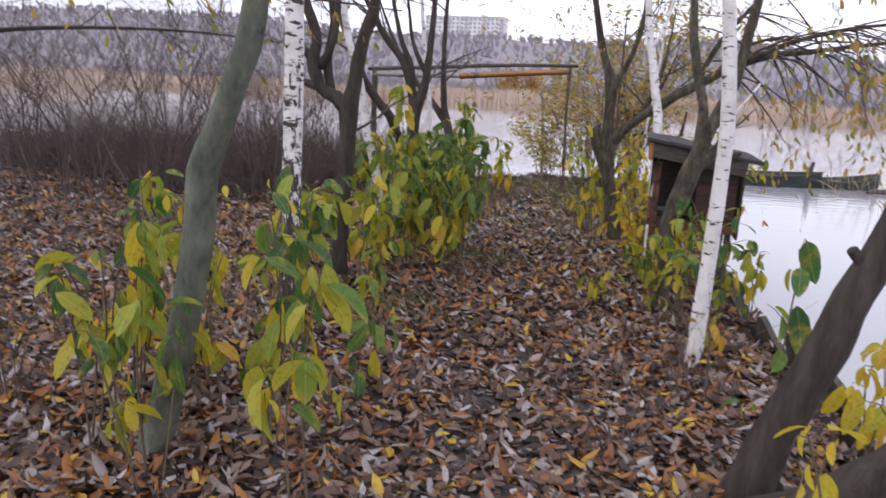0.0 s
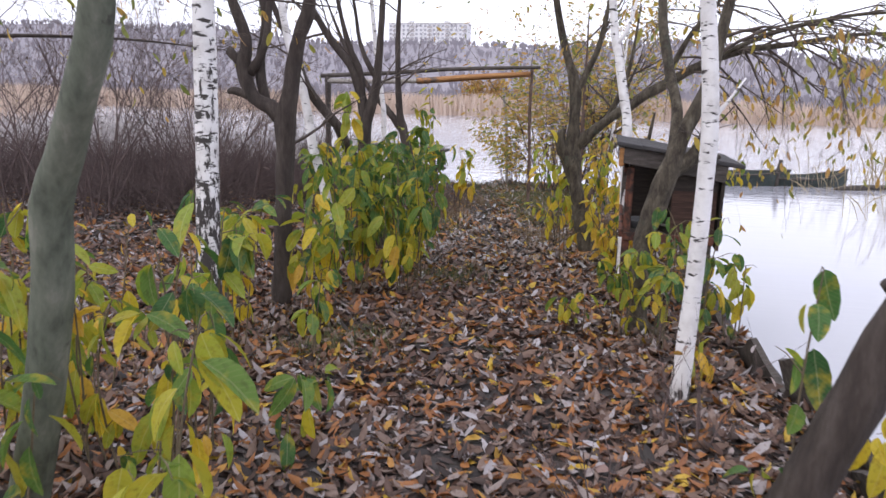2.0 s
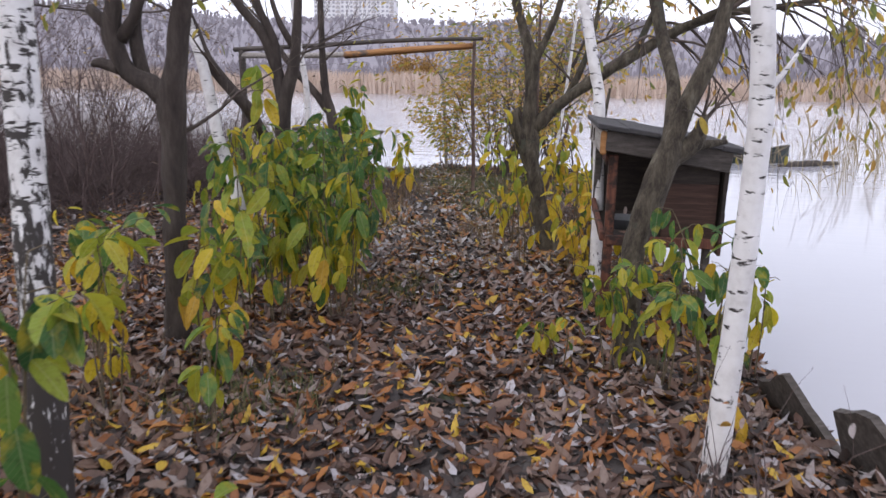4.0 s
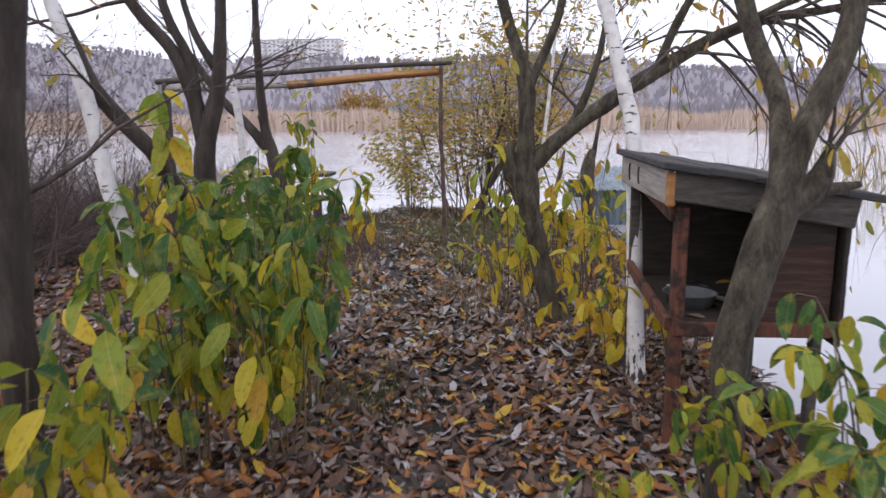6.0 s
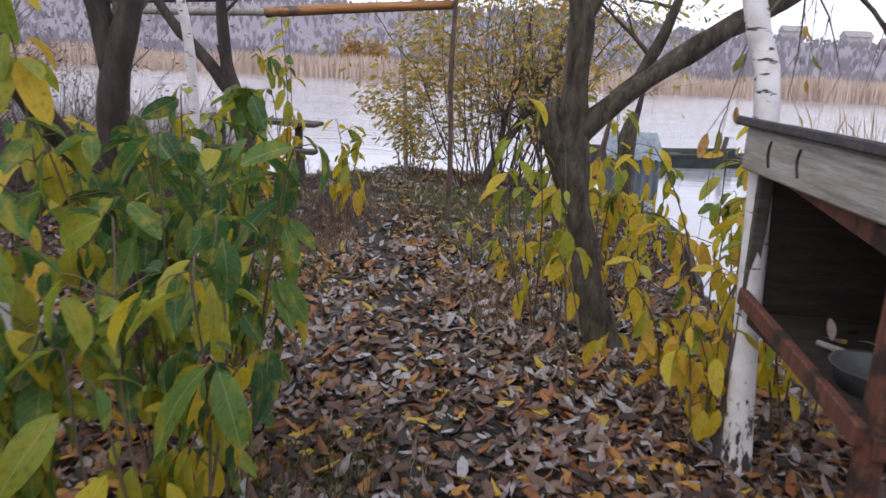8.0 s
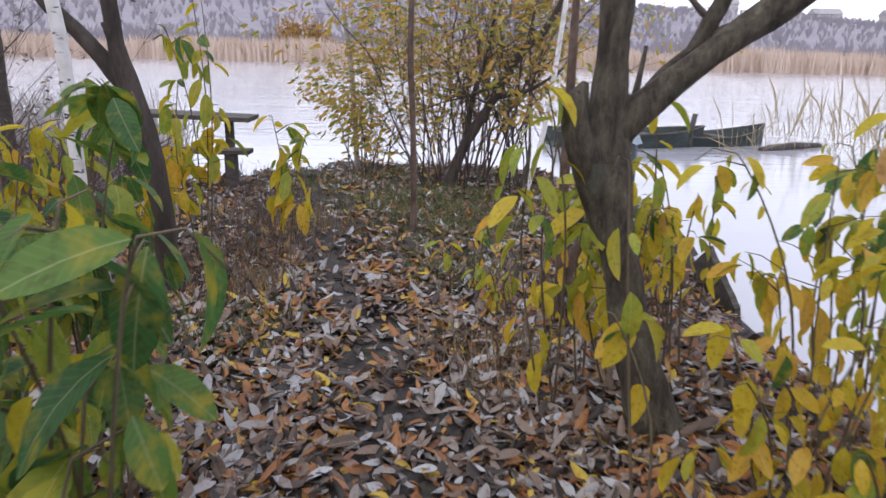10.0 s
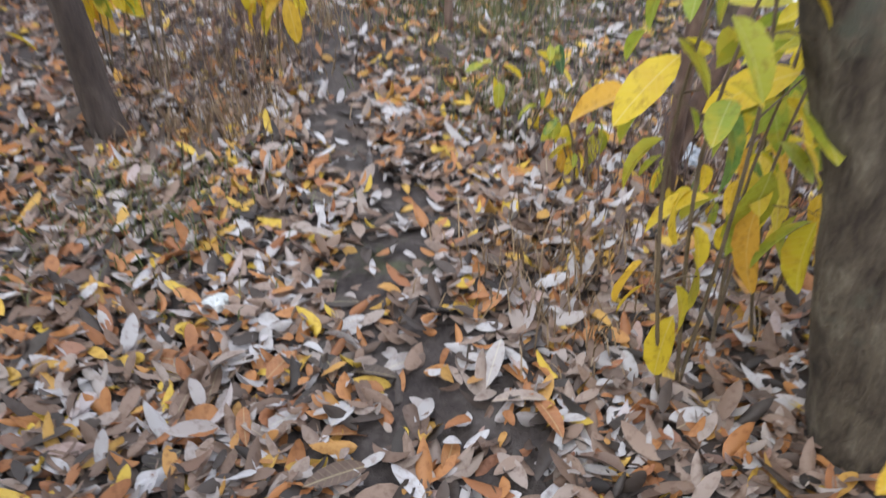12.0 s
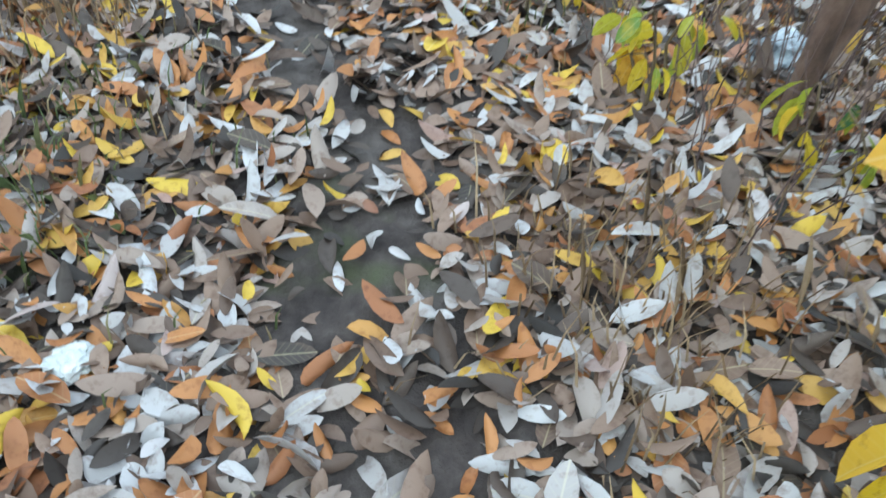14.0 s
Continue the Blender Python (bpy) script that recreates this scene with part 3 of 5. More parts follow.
block("apartment_building", -158, -102, 500, 14, 26, 50.5, 18, 9, "long pale nine-storey apartment block on the far hill")
for x, y, w, h in ((175, 380, 12, 5), (205, 400, 14, 5.5), (235, 390, 10, 5), (262, 405, 15, 6), (300, 400, 12, 6), (150, 395, 10, 5)):
    z = gz(x, y)
    hs = thing("house", (x, y, z), "small pale house with a grey gable roof on the far slope", "house", "houses on the far slope")
    sh = Shape()
    sh.box((x, y, z + h / 2 - 0.5), (w, 8, h + 1), bevel=0)
    part("wall", sh, M_HOUSE, hs, smooth=False)
    rf = Shape()
    a, b, c = w / 2 + 0.6, 4.6, 3.0
    rf.add([(x - a, y - b, z + h), (x + a, y - b, z + h), (x + a, y + b, z + h), (x - a, y + b, z + h), (x - a, y, z + h + c), (x + a, y, z + h + c)],
           [(0, 1, 5, 4), (2, 3, 4, 5), (1, 2, 5), (3, 0, 4), (0, 3, 2, 1)])
    part("roof", rf, M_TILE, hs, smooth=False)
    for k in (-0.25, 0.25):
        wd = Shape()
        wd.box((x + w * k, y - 4.05, z + h * 0.55), (1.6, 0.2, 1.6), bevel=0)
        part("window", wd, M_WINDOW, hs, smooth=False)

# ---- trees ----
def tree(name, at, trunk, limbs, material, label, wobble=0.12, sides=14, twig=None, leaf=None, group="", category="tree", limb_material=None):
    """trunk and limbs: (x, y, z, radius) stations. twig: list of (limb index or -1 for the trunk, count, length, depth, droop, direction)."""
    t = thing(name, at, label, category, group)
    sh = Shape()
    line = smooth_line(trunk)
    sh.tube(line, sides, wobble)
    part("trunk", sh, material, t)
    lines = []
    for l in limbs:
        ll = smooth_line(l)
        lines.append(ll)
        s = Shape()
        s.tube(ll, 10, wobble)
        part("limb", s, limb_material or material, t)
    if twig:
        r = random.Random(int(at[0] * 100) + int(at[1] * 10))
        tips, s = [], Shape()
        for which, count, length, depth, droop, way in twig:
            ln = line if which < 0 else lines[which]
            for _ in range(count):
                x, y, z, rad = ln[r.randint(len(ln) // 3, len(ln) - 1)]
                d = Vector((r.gauss(way[0], 0.55), r.gauss(way[1], 0.55), r.gauss(way[2], 0.4)))
                twigs(s, (x, y, z), d, length * r.uniform(0.6, 1.2), min(0.012, rad * 0.45), depth, r, droop, 0.7, tips)
        tagged(part("twig_spray", s, M_TWIG, t), kind="stuff")
        if leaf and tips:
            count, size, mat = leaf
            n = min(count, len(tips) * 2)
            pick = [r.choice(tips) for _ in range(n)]
            pl = np.array([tuple(p) for p, _ in pick])
            dr = np.array([tuple(d * 0.5 + Vector((r.gauss(0, 0.5), r.gauss(0, 0.5), -0.9))) for _, d in pick])
            up = np.array([(r.gauss(0, 1), r.gauss(0, 1), 0.4) for _ in pick])
            tagged(part("foliage", scatter(leaf_template(1.0, 0.36), pl, dr, up, np.array([size * r.uniform(0.6, 1.3) for _ in pick])), mat, t), kind="stuff")
    return t


# bent green-grey trunk beside the start of the path
tree("green_trunk_tree", (-0.4, 2.77, 0), [(-0.42, 2.77, -0.1, 0.075), (-0.4, 2.77, 0.02, 0.066), (-0.25, 2.75, 0.49, 0.055), (-0.15, 2.73, 0.89, 0.054), (-0.11, 2.71, 1.13, 0.053), (-0.04, 2.69, 1.26, 0.047),
      (0.03, 2.66, 1.38, 0.043), (0.11, 2.64, 1.54, 0.042), (0.15, 2.62, 1.67, 0.038), (0.2, 2.6, 1.86, 0.036), (0.22, 2.5, 2.6, 0.03), (0.1, 2.4, 3.4, 0.015)],
     [[(0.2, 2.55, 2.2, 0.02), (-0.3, 2.9, 2.5, 0.014), (-0.9, 3.3, 2.6, 0.006)], [(0.21, 2.5, 2.5, 0.018), (0.6, 2.6, 2.9, 0.01), (0.9, 2.7, 3.2, 0.005)]],
     M_BARK_GREEN, "young tree with a smooth green-grey trunk bent at shoulder height", 0.07)
tree("overhanging_tree", (-3.7, 4.3, 0), [(-3.7, 4.3, -0.1, 0.12), (-3.7, 4.3, 0.0, 0.1), (-3.65, 4.35, 1.0, 0.08), (-3.6, 4.4, 2.0, 0.06), (-3.5, 4.5, 3.4, 0.03)],
     [[(-3.6, 4.4, 1.75, 0.03), (-2.9, 4.7, 1.95, 0.022), (-2.1, 4.9, 2.02, 0.015), (-1.2, 5.1, 2.0, 0.009), (-0.3, 5.2, 1.92, 0.004)], [(-3.6, 4.4, 1.9, 0.03), (-2.8, 4.5, 2.25, 0.02), (-1.9, 4.6, 2.3, 0.012), (-1.0, 4.7, 2.25, 0.005)],
      [(-3.62, 4.4, 1.6, 0.025), (-3.1, 5.2, 1.75, 0.016), (-2.4, 5.9, 1.8, 0.01), (-1.7, 6.4, 1.75, 0.004)]],
     M_BARK_DARK, "bare tree whose thin boughs hang over the path", 0.15, twig=[(0, 12, 0.6, 2, 0.15, (0.6, 0.1, 0.0)), (1, 10, 0.6, 2, 0.15, (0.6, 0.1, 0.0)), (2, 10, 0.6, 2, 0.1, (0.4, 0.4, 0.1))], leaf=(160, 0.07, M_SMALL))
# spotted birches
tree("birch", (-0.48, 4.0, 0), [(-0.5, 3.99, -0.1, 0.075), (-0.48, 4.0, 0.0, 0.064), (-0.49, 4.05, 0.67, 0.056), (-0.5, 4.1, 1.24, 0.052), (-0.52, 4.15, 1.85, 0.048), (-0.55, 4.2, 2.28, 0.045), (-0.6, 4.3, 3.5, 0.03), (-0.6, 4.4, 4.6, 0.01)],
     [[(-0.54, 4.2, 2.2, 0.016), (-0.7, 4.3, 2.6, 0.01), (-0.8, 4.35, 3.1, 0.004)]], M_BIRCH_OLD, "white birch with black cracked bark at its foot", 0.08, group="birches by the path")
tree("birch", (1.68, 4.53, -0.04), [(1.675, 4.53, -0.16, 0.06), (1.68, 4.53, -0.04, 0.05), (1.7, 4.53, 0.56, 0.041), (1.71, 4.54, 1.1, 0.038), (1.7, 4.54, 1.42, 0.038), (1.64, 4.55, 1.93, 0.034), (1.57, 4.55, 2.32, 0.032), (1.5, 4.6, 3.4, 0.02), (1.45, 4.6, 4.4, 0.008)],
     [[(1.705, 4.54, 1.36, 0.02), (1.76, 4.55, 1.42, 0.008), (1.84, 4.58, 1.54, 0.004)]], M_BIRCH, "slender white birch leaning near the bank", 0.06, group="birches by the path")
tree("birch", (1.43, 6.85, 0), [(1.43, 6.84, -0.1, 0.055), (1.43, 6.85, 0.0, 0.05), (1.42, 6.91, 0.39, 0.042), (1.39, 6.97, 1.21, 0.038), (1.36, 7.03, 1.4, 0.037), (1.32, 7.08, 1.6, 0.036), (1.28, 7.14, 1.8, 0.034), (1.23, 7.2, 2.05, 0.032), (1.1, 7.3, 3.2, 0.02), (1.0, 7.4, 4.2, 0.007)],
     [[(1.27, 7.15, 1.86, 0.018), (1.36, 7.2, 2.05, 0.014), (1.45, 7.3, 2.5, 0.006)]], M_BIRCH, "white birch rising behind the wooden feeder", 0.06, group="birches by the path")
tree("birch", (-0.98, 6.75, 0), [(-0.96, 6.74, -0.1, 0.055), (-0.97, 6.75, 0.0, 0.05), (-1.0, 6.77, 0.36, 0.045), (-1.08, 6.8, 0.72, 0.041), (-1.16, 6.8, 0.98, 0.039), (-1.22, 6.83, 1.28, 0.038), (-1.28, 6.85, 1.52, 0.036), (-1.36, 6.87, 1.74, 0.034), (-1.46, 6.9, 2.1, 0.03), (-1.7, 7.0, 3.4, 0.016), (-1.8, 7.1, 4.2, 0.006)],
     [[(-1.44, 6.9, 2.05, 0.014), (-1.4, 7.0, 2.5, 0.009), (-1.35, 7.05, 3.0, 0.004)]], M_BIRCH, "white birch leaning away from the path", 0.06, group="birches by the path")
tree("birch", (-1.19, 8.84, 0), [(-1.19, 8.84, -0.1, 0.036), (-1.19, 8.84, 0.1, 0.033), (-1.2, 8.84, 1.08, 0.029), (-1.22, 8.84, 1.38, 0.028), (-1.27, 8.84, 1.69, 0.026), (-1.32, 8.84, 2.14, 0.024), (-1.36, 8.84, 2.51, 0.02), (-1.5, 8.9, 3.6, 0.008)],
     [[(-1.35, 8.84, 2.45, 0.01), (-1.25, 8.84, 2.8, 0.007), (-1.2, 8.84, 3.2, 0.003)]], M_BIRCH, "thin white birch among yellow shoots", 0.06, group="birches by the path")
tree("birch_sapling", (1.06, 11.27, 0), [(1.03, 11.27, -0.1, 0.026), (1.06, 11.27, 0, 0.023), (1.21, 11.27, 0.61, 0.02), (1.28, 11.27, 1.15, 0.019), (1.33, 11.27, 1.66, 0.017), (1.37, 11.27, 2.14, 0.014), (1.42, 11.3, 3.0, 0.005)],
     [[(1.36, 11.27, 2.0, 0.008), (1.28, 11.27, 2.3, 0.005), (1.25, 11.27, 2.6, 0.002)]], M_BIRCH, "thin leaning white birch sapling", 0.05, sides=10, category="sapling")
# leaning tree at the bank beside the start
tree("leaning_bank_tree", (1.8, 3.28, 0), [(1.74, 3.3, -0.12, 0.1), (1.81, 3.27, 0.0, 0.088), (1.91, 3.23, 0.37, 0.074), (2.0, 3.19, 0.65, 0.068), (2.03, 3.15, 0.84, 0.062), (2.09, 3.12, 1.01, 0.06), (2.12, 3.08, 1.17, 0.054), (2.13, 3.04, 1.37, 0.05), (2.12, 3.0, 1.58, 0.046), (2.3, 2.9, 2.3, 0.035), (2.6, 2.8, 3.1, 0.02)],
     [[(1.84, 3.1, 0.0, 0.08), (1.92, 3.0, 0.1, 0.075), (2.02, 2.92, 0.24, 0.068), (2.16, 2.84, 0.45, 0.06), (2.35, 2.8, 0.75, 0.05), (2.7, 2.7, 1.4, 0.03)], [(2.06, 3.13, 0.92, 0.022), (1.99, 3.1, 1.0, 0.018)]],
     M_BARK_DARK, "dark forked tree leaning over the bank", 0.14)
# dark pollarded tree left of the path
tree("dark_forked_tree", (-0.89, 5.6, 0), [(-0.9, 5.61, -0.1, 0.085), (-0.89, 5.6, 0.02, 0.07), (-0.86, 5.58, 0.55, 0.06), (-0.82, 5.57, 1.08, 0.062), (-0.8, 5.55, 1.29, 0.062), (-0.76, 5.55, 1.49, 0.05), (-0.72, 5.55, 1.73, 0.046), (-0.66, 5.55, 1.87, 0.042), (-0.62, 5.55, 2.01, 0.036), (-0.59, 5.55, 2.5, 0.026), (-0.6, 5.5, 3.4, 0.01)],
     [[(-0.81, 5.55, 1.25, 0.05), (-0.91, 5.55, 1.34, 0.048), (-1.03, 5.55, 1.4, 0.046), (-1.1, 5.55, 1.59, 0.044), (-1.07, 5.55, 1.77, 0.038), (-1.16, 5.55, 2.01, 0.032), (-1.21, 5.55, 2.36, 0.024), (-1.3, 5.5, 3.2, 0.008)],
      [(-1.09, 5.55, 1.6, 0.035), (-1.2, 5.55, 1.7, 0.03)],
      [(-0.97, 5.6, 1.36, 0.035), (-1.02, 5.63, 1.59, 0.034), (-1.0, 5.67, 1.89, 0.026), (-1.05, 5.7, 2.3, 0.02), (-1.1, 5.8, 3.0, 0.006)],
      [(-1.03, 5.55, 1.4, 0.034), (-1.17, 5.55, 1.44, 0.026), (-1.22, 5.56, 1.43, 0.012)],
      [(-1.06, 5.56, 1.55, 0.03), (-0.95, 5.58, 1.75, 0.026), (-0.92, 5.6, 2.2, 0.018), (-0.95, 5.6, 2.9, 0.006)]],
     M_BARK_DARK, "dark pollarded tree with stubby upright limbs", 0.32, twig=[(0, 7, 0.9, 2, 0.1, (-0.5, 0, 0.5)), (-1, 6, 0.9, 2, 0.1, (0.2, 0, 0.7)), (2, 5, 0.8, 2, 0.1, (-0.3, 0, 0.6))], leaf=(60, 0.06, M_SMALL))
# the tree grown against the feeder
tree("feeder_tree", (1.52, 5.75, 0), [(1.53, 5.74, -0.1, 0.085), (1.52, 5.75, 0.03, 0.07), (1.51, 5.79, 0.47, 0.06), (1.58, 5.82, 0.78, 0.066), (1.65, 5.84, 1.02, 0.066), (1.67, 5.86, 1.14, 0.048), (1.67, 5.96, 1.38, 0.035), (1.62, 6.08, 1.6, 0.033), (1.58, 6.14, 1.78, 0.031), (1.54, 6.25, 2.1, 0.027), (1.5, 6.4, 3.1, 0.012)],
     [[(1.66, 5.85, 1.08, 0.055), (1.73, 5.87, 1.27, 0.048), (1.79, 5.87, 1.43, 0.045), (1.84, 5.88, 1.56, 0.043), (1.87, 5.9, 1.72, 0.037), (1.93, 5.95, 2.1, 0.03), (2.1, 6.1, 2.9, 0.012)],
      [(1.62, 5.86, 0.98, 0.066), (1.71, 5.87, 1.05, 0.06), (1.78, 5.87, 1.1, 0.05), (1.81, 5.87, 1.19, 0.03), (1.82, 5.87, 1.24, 0.012)],
      [(1.76, 5.88, 1.08, 0.03), (1.86, 5.9, 1.09, 0.022), (1.95, 5.93, 1.1, 0.012)],
      [(1.52, 5.74, 0.05, 0.045), (1.6, 5.62, 0.03, 0.035), (1.7, 5.48, 0.0, 0.025), (1.8, 5.35, -0.04, 0.012)]],
     M_BARK_GREY, "grey-brown forked tree grown against the wooden feeder", 0.22, twig=[(0, 9, 0.8, 2, 0.3, (0.5, 0, 0.2)), (1, 3, 0.3, 1, 0.0, (0.8, 0, 0.3))], leaf=(90, 0.075, M_SMALL))
# the many-stemmed tree in the leafy shrubs
tree("many_stemmed_tree", (-0.82, 7.5, 0), [(-0.81, 7.51, -0.1, 0.13), (-0.82, 7.5, 0.0, 0.105), (-0.86, 7.45, 0.4, 0.075), (-0.9, 7.42, 0.73, 0.064), (-0.92, 7.4, 0.97, 0.06), (-0.9, 7.4, 1.2, 0.058), (-0.82, 7.4, 1.46, 0.044), (-0.79, 7.4, 1.68, 0.036), (-0.77, 7.4, 1.92, 0.03), (-0.75, 7.4, 2.23, 0.025), (-0.7, 7.4, 3.2, 0.008)],
     [[(-0.91, 7.4, 1.2, 0.05), (-0.95, 7.4, 1.43, 0.045), (-1.05, 7.4, 1.69, 0.038), (-1.19, 7.4, 1.85, 0.034), (-1.33, 7.4, 2.05, 0.028), (-1.7, 7.4, 2.7, 0.01)],
      [(-0.94, 7.4, 1.42, 0.036), (-0.97, 7.4, 1.66, 0.03), (-1.06, 7.4, 1.85, 0.025), (-1.13, 7.4, 2.09, 0.02), (-1.3, 7.4, 2.8, 0.006)],
      [(-0.82, 7.4, 1.6, 0.028), (-0.91, 7.4, 1.76, 0.022), (-0.97, 7.4, 1.93, 0.018), (-1.0, 7.4, 2.14, 0.014), (-1.1, 7.4, 2.7, 0.005)],
      [(-0.93, 7.35, 0.75, 0.05), (-0.98, 7.1, 1.0, 0.045), (-1.0, 6.95, 1.17, 0.042), (-1.12, 6.92, 1.31, 0.04), (-1.25, 6.9, 1.49, 0.037), (-1.34, 6.9, 1.71, 0.034), (-1.45, 6.9, 1.95, 0.03), (-1.8, 6.9, 2.7, 0.012)]],
     M_BARK_DARK, "dark tree dividing low into several rising stems", 0.16, twig=[(0, 8, 0.9, 2, 0.0, (-0.5, 0, 0.4)), (1, 5, 0.7, 2, 0.0, (-0.2, 0, 0.6)), (2, 5, 0.6, 2, 0.0, (0.3, 0, 0.6)), (3, 7, 0.9, 2, 0.0, (-0.6, 0, 0.3)), (-1, 4, 0.8, 2, 0, (0.3, 0, 0.6))], leaf=(40, 0.06, M_SMALL))
tree("slim_dark_tree", (-0.95, 9.2, 0), [(-0.94, 9.2, -0.1, 0.075), (-0.95, 9.2, 0.0, 0.066), (-0.97, 9.2, 0.2, 0.058), (-0.98, 9.2, 0.43, 0.054), (-1.02, 9.2, 0.76, 0.055), (-1.08, 9.2, 1.02, 0.056), (-1.13, 9.2, 1.24, 0.04), (-1.15, 9.2, 1.59, 0.033), (-1.16, 9.2, 1.97, 0.029), (-1.15, 9.2, 2.34, 0.024), (-1.1, 9.2, 3.2, 0.008)],
     [[(-1.07, 9.2, 1.0, 0.045), (-1.25, 9.2, 1.24, 0.038), (-1.37, 9.2, 1.36, 0.036), (-1.48, 9.2, 1.48, 0.033), (-1.8, 9.25, 1.95, 0.022), (-2.1, 9.3, 2.6, 0.008)], [(-1.13, 9.19, 1.22, 0.022), (-1.16, 9.16, 1.34, 0.016)]],
     M_BARK_DARK, "slim dark tree forking near the table", 0.25, twig=[(0, 6, 0.7, 2, 0.0, (-0.4, 0, 0.6)), (-1, 4, 0.6, 2, 0.0, (0.3, 0, 0.6))], leaf=(30, 0.06, M_SMALL))
# the spreading tree beside the path, with its long limb over the water
tree("spreading_tree", (1.15, 7.85, 0), [(1.2, 7.83, -0.1, 0.13), (1.15, 7.85, 0.0, 0.092), (1.04, 7.89, 0.34, 0.066), (0.97, 7.92, 0.67, 0.062), (0.935, 7.96, 0.88, 0.072), (0.925, 8.0, 1.02, 0.07), (0.92, 8.0, 1.31, 0.052), (0.92, 8.0, 1.53, 0.052), (0.85, 8.0, 1.75, 0.04), (0.79, 8.0, 1.94, 0.036), (0.7, 8.0, 2.3, 0.028), (0.5, 8.0, 3.1, 0.01)],
     [[(0.95, 8.0, 0.98, 0.05), (1.03, 8.0, 1.09, 0.048), (1.23, 8.0, 1.26, 0.045), (1.49, 8.0, 1.45, 0.048), (1.71, 8.0, 1.59, 0.045), (2.02, 8.0, 1.77, 0.038), (2.33, 7.95, 1.88, 0.03), (2.63, 7.9, 1.92, 0.024), (3.3, 7.7, 2.0, 0.012), (3.9, 7.5, 1.9, 0.005)],
      [(0.92, 8.0, 1.48, 0.034), (1.04, 8.0, 1.74, 0.028), (1.11, 8.0, 1.93, 0.024), (1.16, 8.0, 2.22, 0.02), (1.25, 8.0, 3.0, 0.006)],
      [(1.0, 8.05, 1.02, 0.04), (1.13, 8.1, 1.18, 0.037), (1.22, 8.12, 1.26, 0.034), (1.26, 8.12, 1.36, 0.03), (1.31, 8.12, 1.47, 0.026), (1.4, 8.15, 1.8, 0.016), (1.45, 8.2, 2.3, 0.006)],
      [(1.24, 8.12, 1.3, 0.026), (1.32, 8.1, 1.34, 0.02)],
      [(0.95, 7.95, 0.66, 0.04), (0.89, 7.95, 0.86, 0.058), (0.83, 7.95, 0.99, 0.052), (0.81, 7.95, 1.08, 0.044), (0.82, 7.95, 1.13, 0.03), (0.835, 7.95, 1.17, 0.01)],
      [(1.7, 8.0, 1.57, 0.03), (1.85, 7.95, 1.95, 0.024), (2.1, 7.9, 2.3, 0.016), (2.4, 7.9, 2.7, 0.006)],
      [(2.02, 8.0, 1.77, 0.026), (2.5, 7.6, 2.0, 0.02), (3.1, 7.2, 2.1, 0.012), (3.7, 6.9, 2.0, 0.005)]],
     M_BARK_GREY, "spreading grey-brown tree with a long limb over the water", 0.24,
     twig=[(0, 30, 0.9, 2, 0.7, (0.6, -0.2, 0.0)), (5, 16, 0.8, 2, 0.3, (0.5, 0, 0.3)), (6, 26, 0.9, 2, 0.8, (0.5, -0.4, -0.1)), (1, 14, 0.7, 2, 0.0, (0.0, 0, 0.8)), (2, 5, 0.5, 2, 0.0, (0.3, 0, 0.5))], leaf=(1200, 0.075, M_SMALL))
tree("brown_sapling", (0.985, 8.9, 0), [(0.99, 8.9, -0.1, 0.033), (0.985, 8.9, 0.0, 0.028), (0.968, 8.9, 0.5, 0.024), (0.963, 8.9, 0.98, 0.022), (0.963, 8.9, 1.36, 0.018), (0.963, 8.9, 1.62, 0.015), (0.96, 8.9, 2.3, 0.006)],
     [[(0.985, 8.91, 0.14, 0.03), (1.08, 8.97, 0.4, 0.028), (1.2, 9.07, 0.68, 0.023), (1.28, 9.15, 1.05, 0.011)]], M_SAPLING, "thin red-brown sapling with one side stem", 0.12, sides=10, category="sapling")
tree("dead_snag", (1.7, 10.6, -0.05), [(1.72, 10.6, -0.2, 0.09), (1.7, 10.6, -0.05, 0.08), (1.68, 10.6, 0.4, 0.07), (1.66, 10.6, 0.8, 0.066), (1.7, 10.6, 0.98, 0.03)], [[(1.67, 10.6, 0.75, 0.03), (1.72, 10.6, 1.0, 0.024), (1.76, 10.6, 1.3, 0.014)]],
     M_BARK_GREY, "broken dead tree stub at the water's edge", 0.3, category="stump")

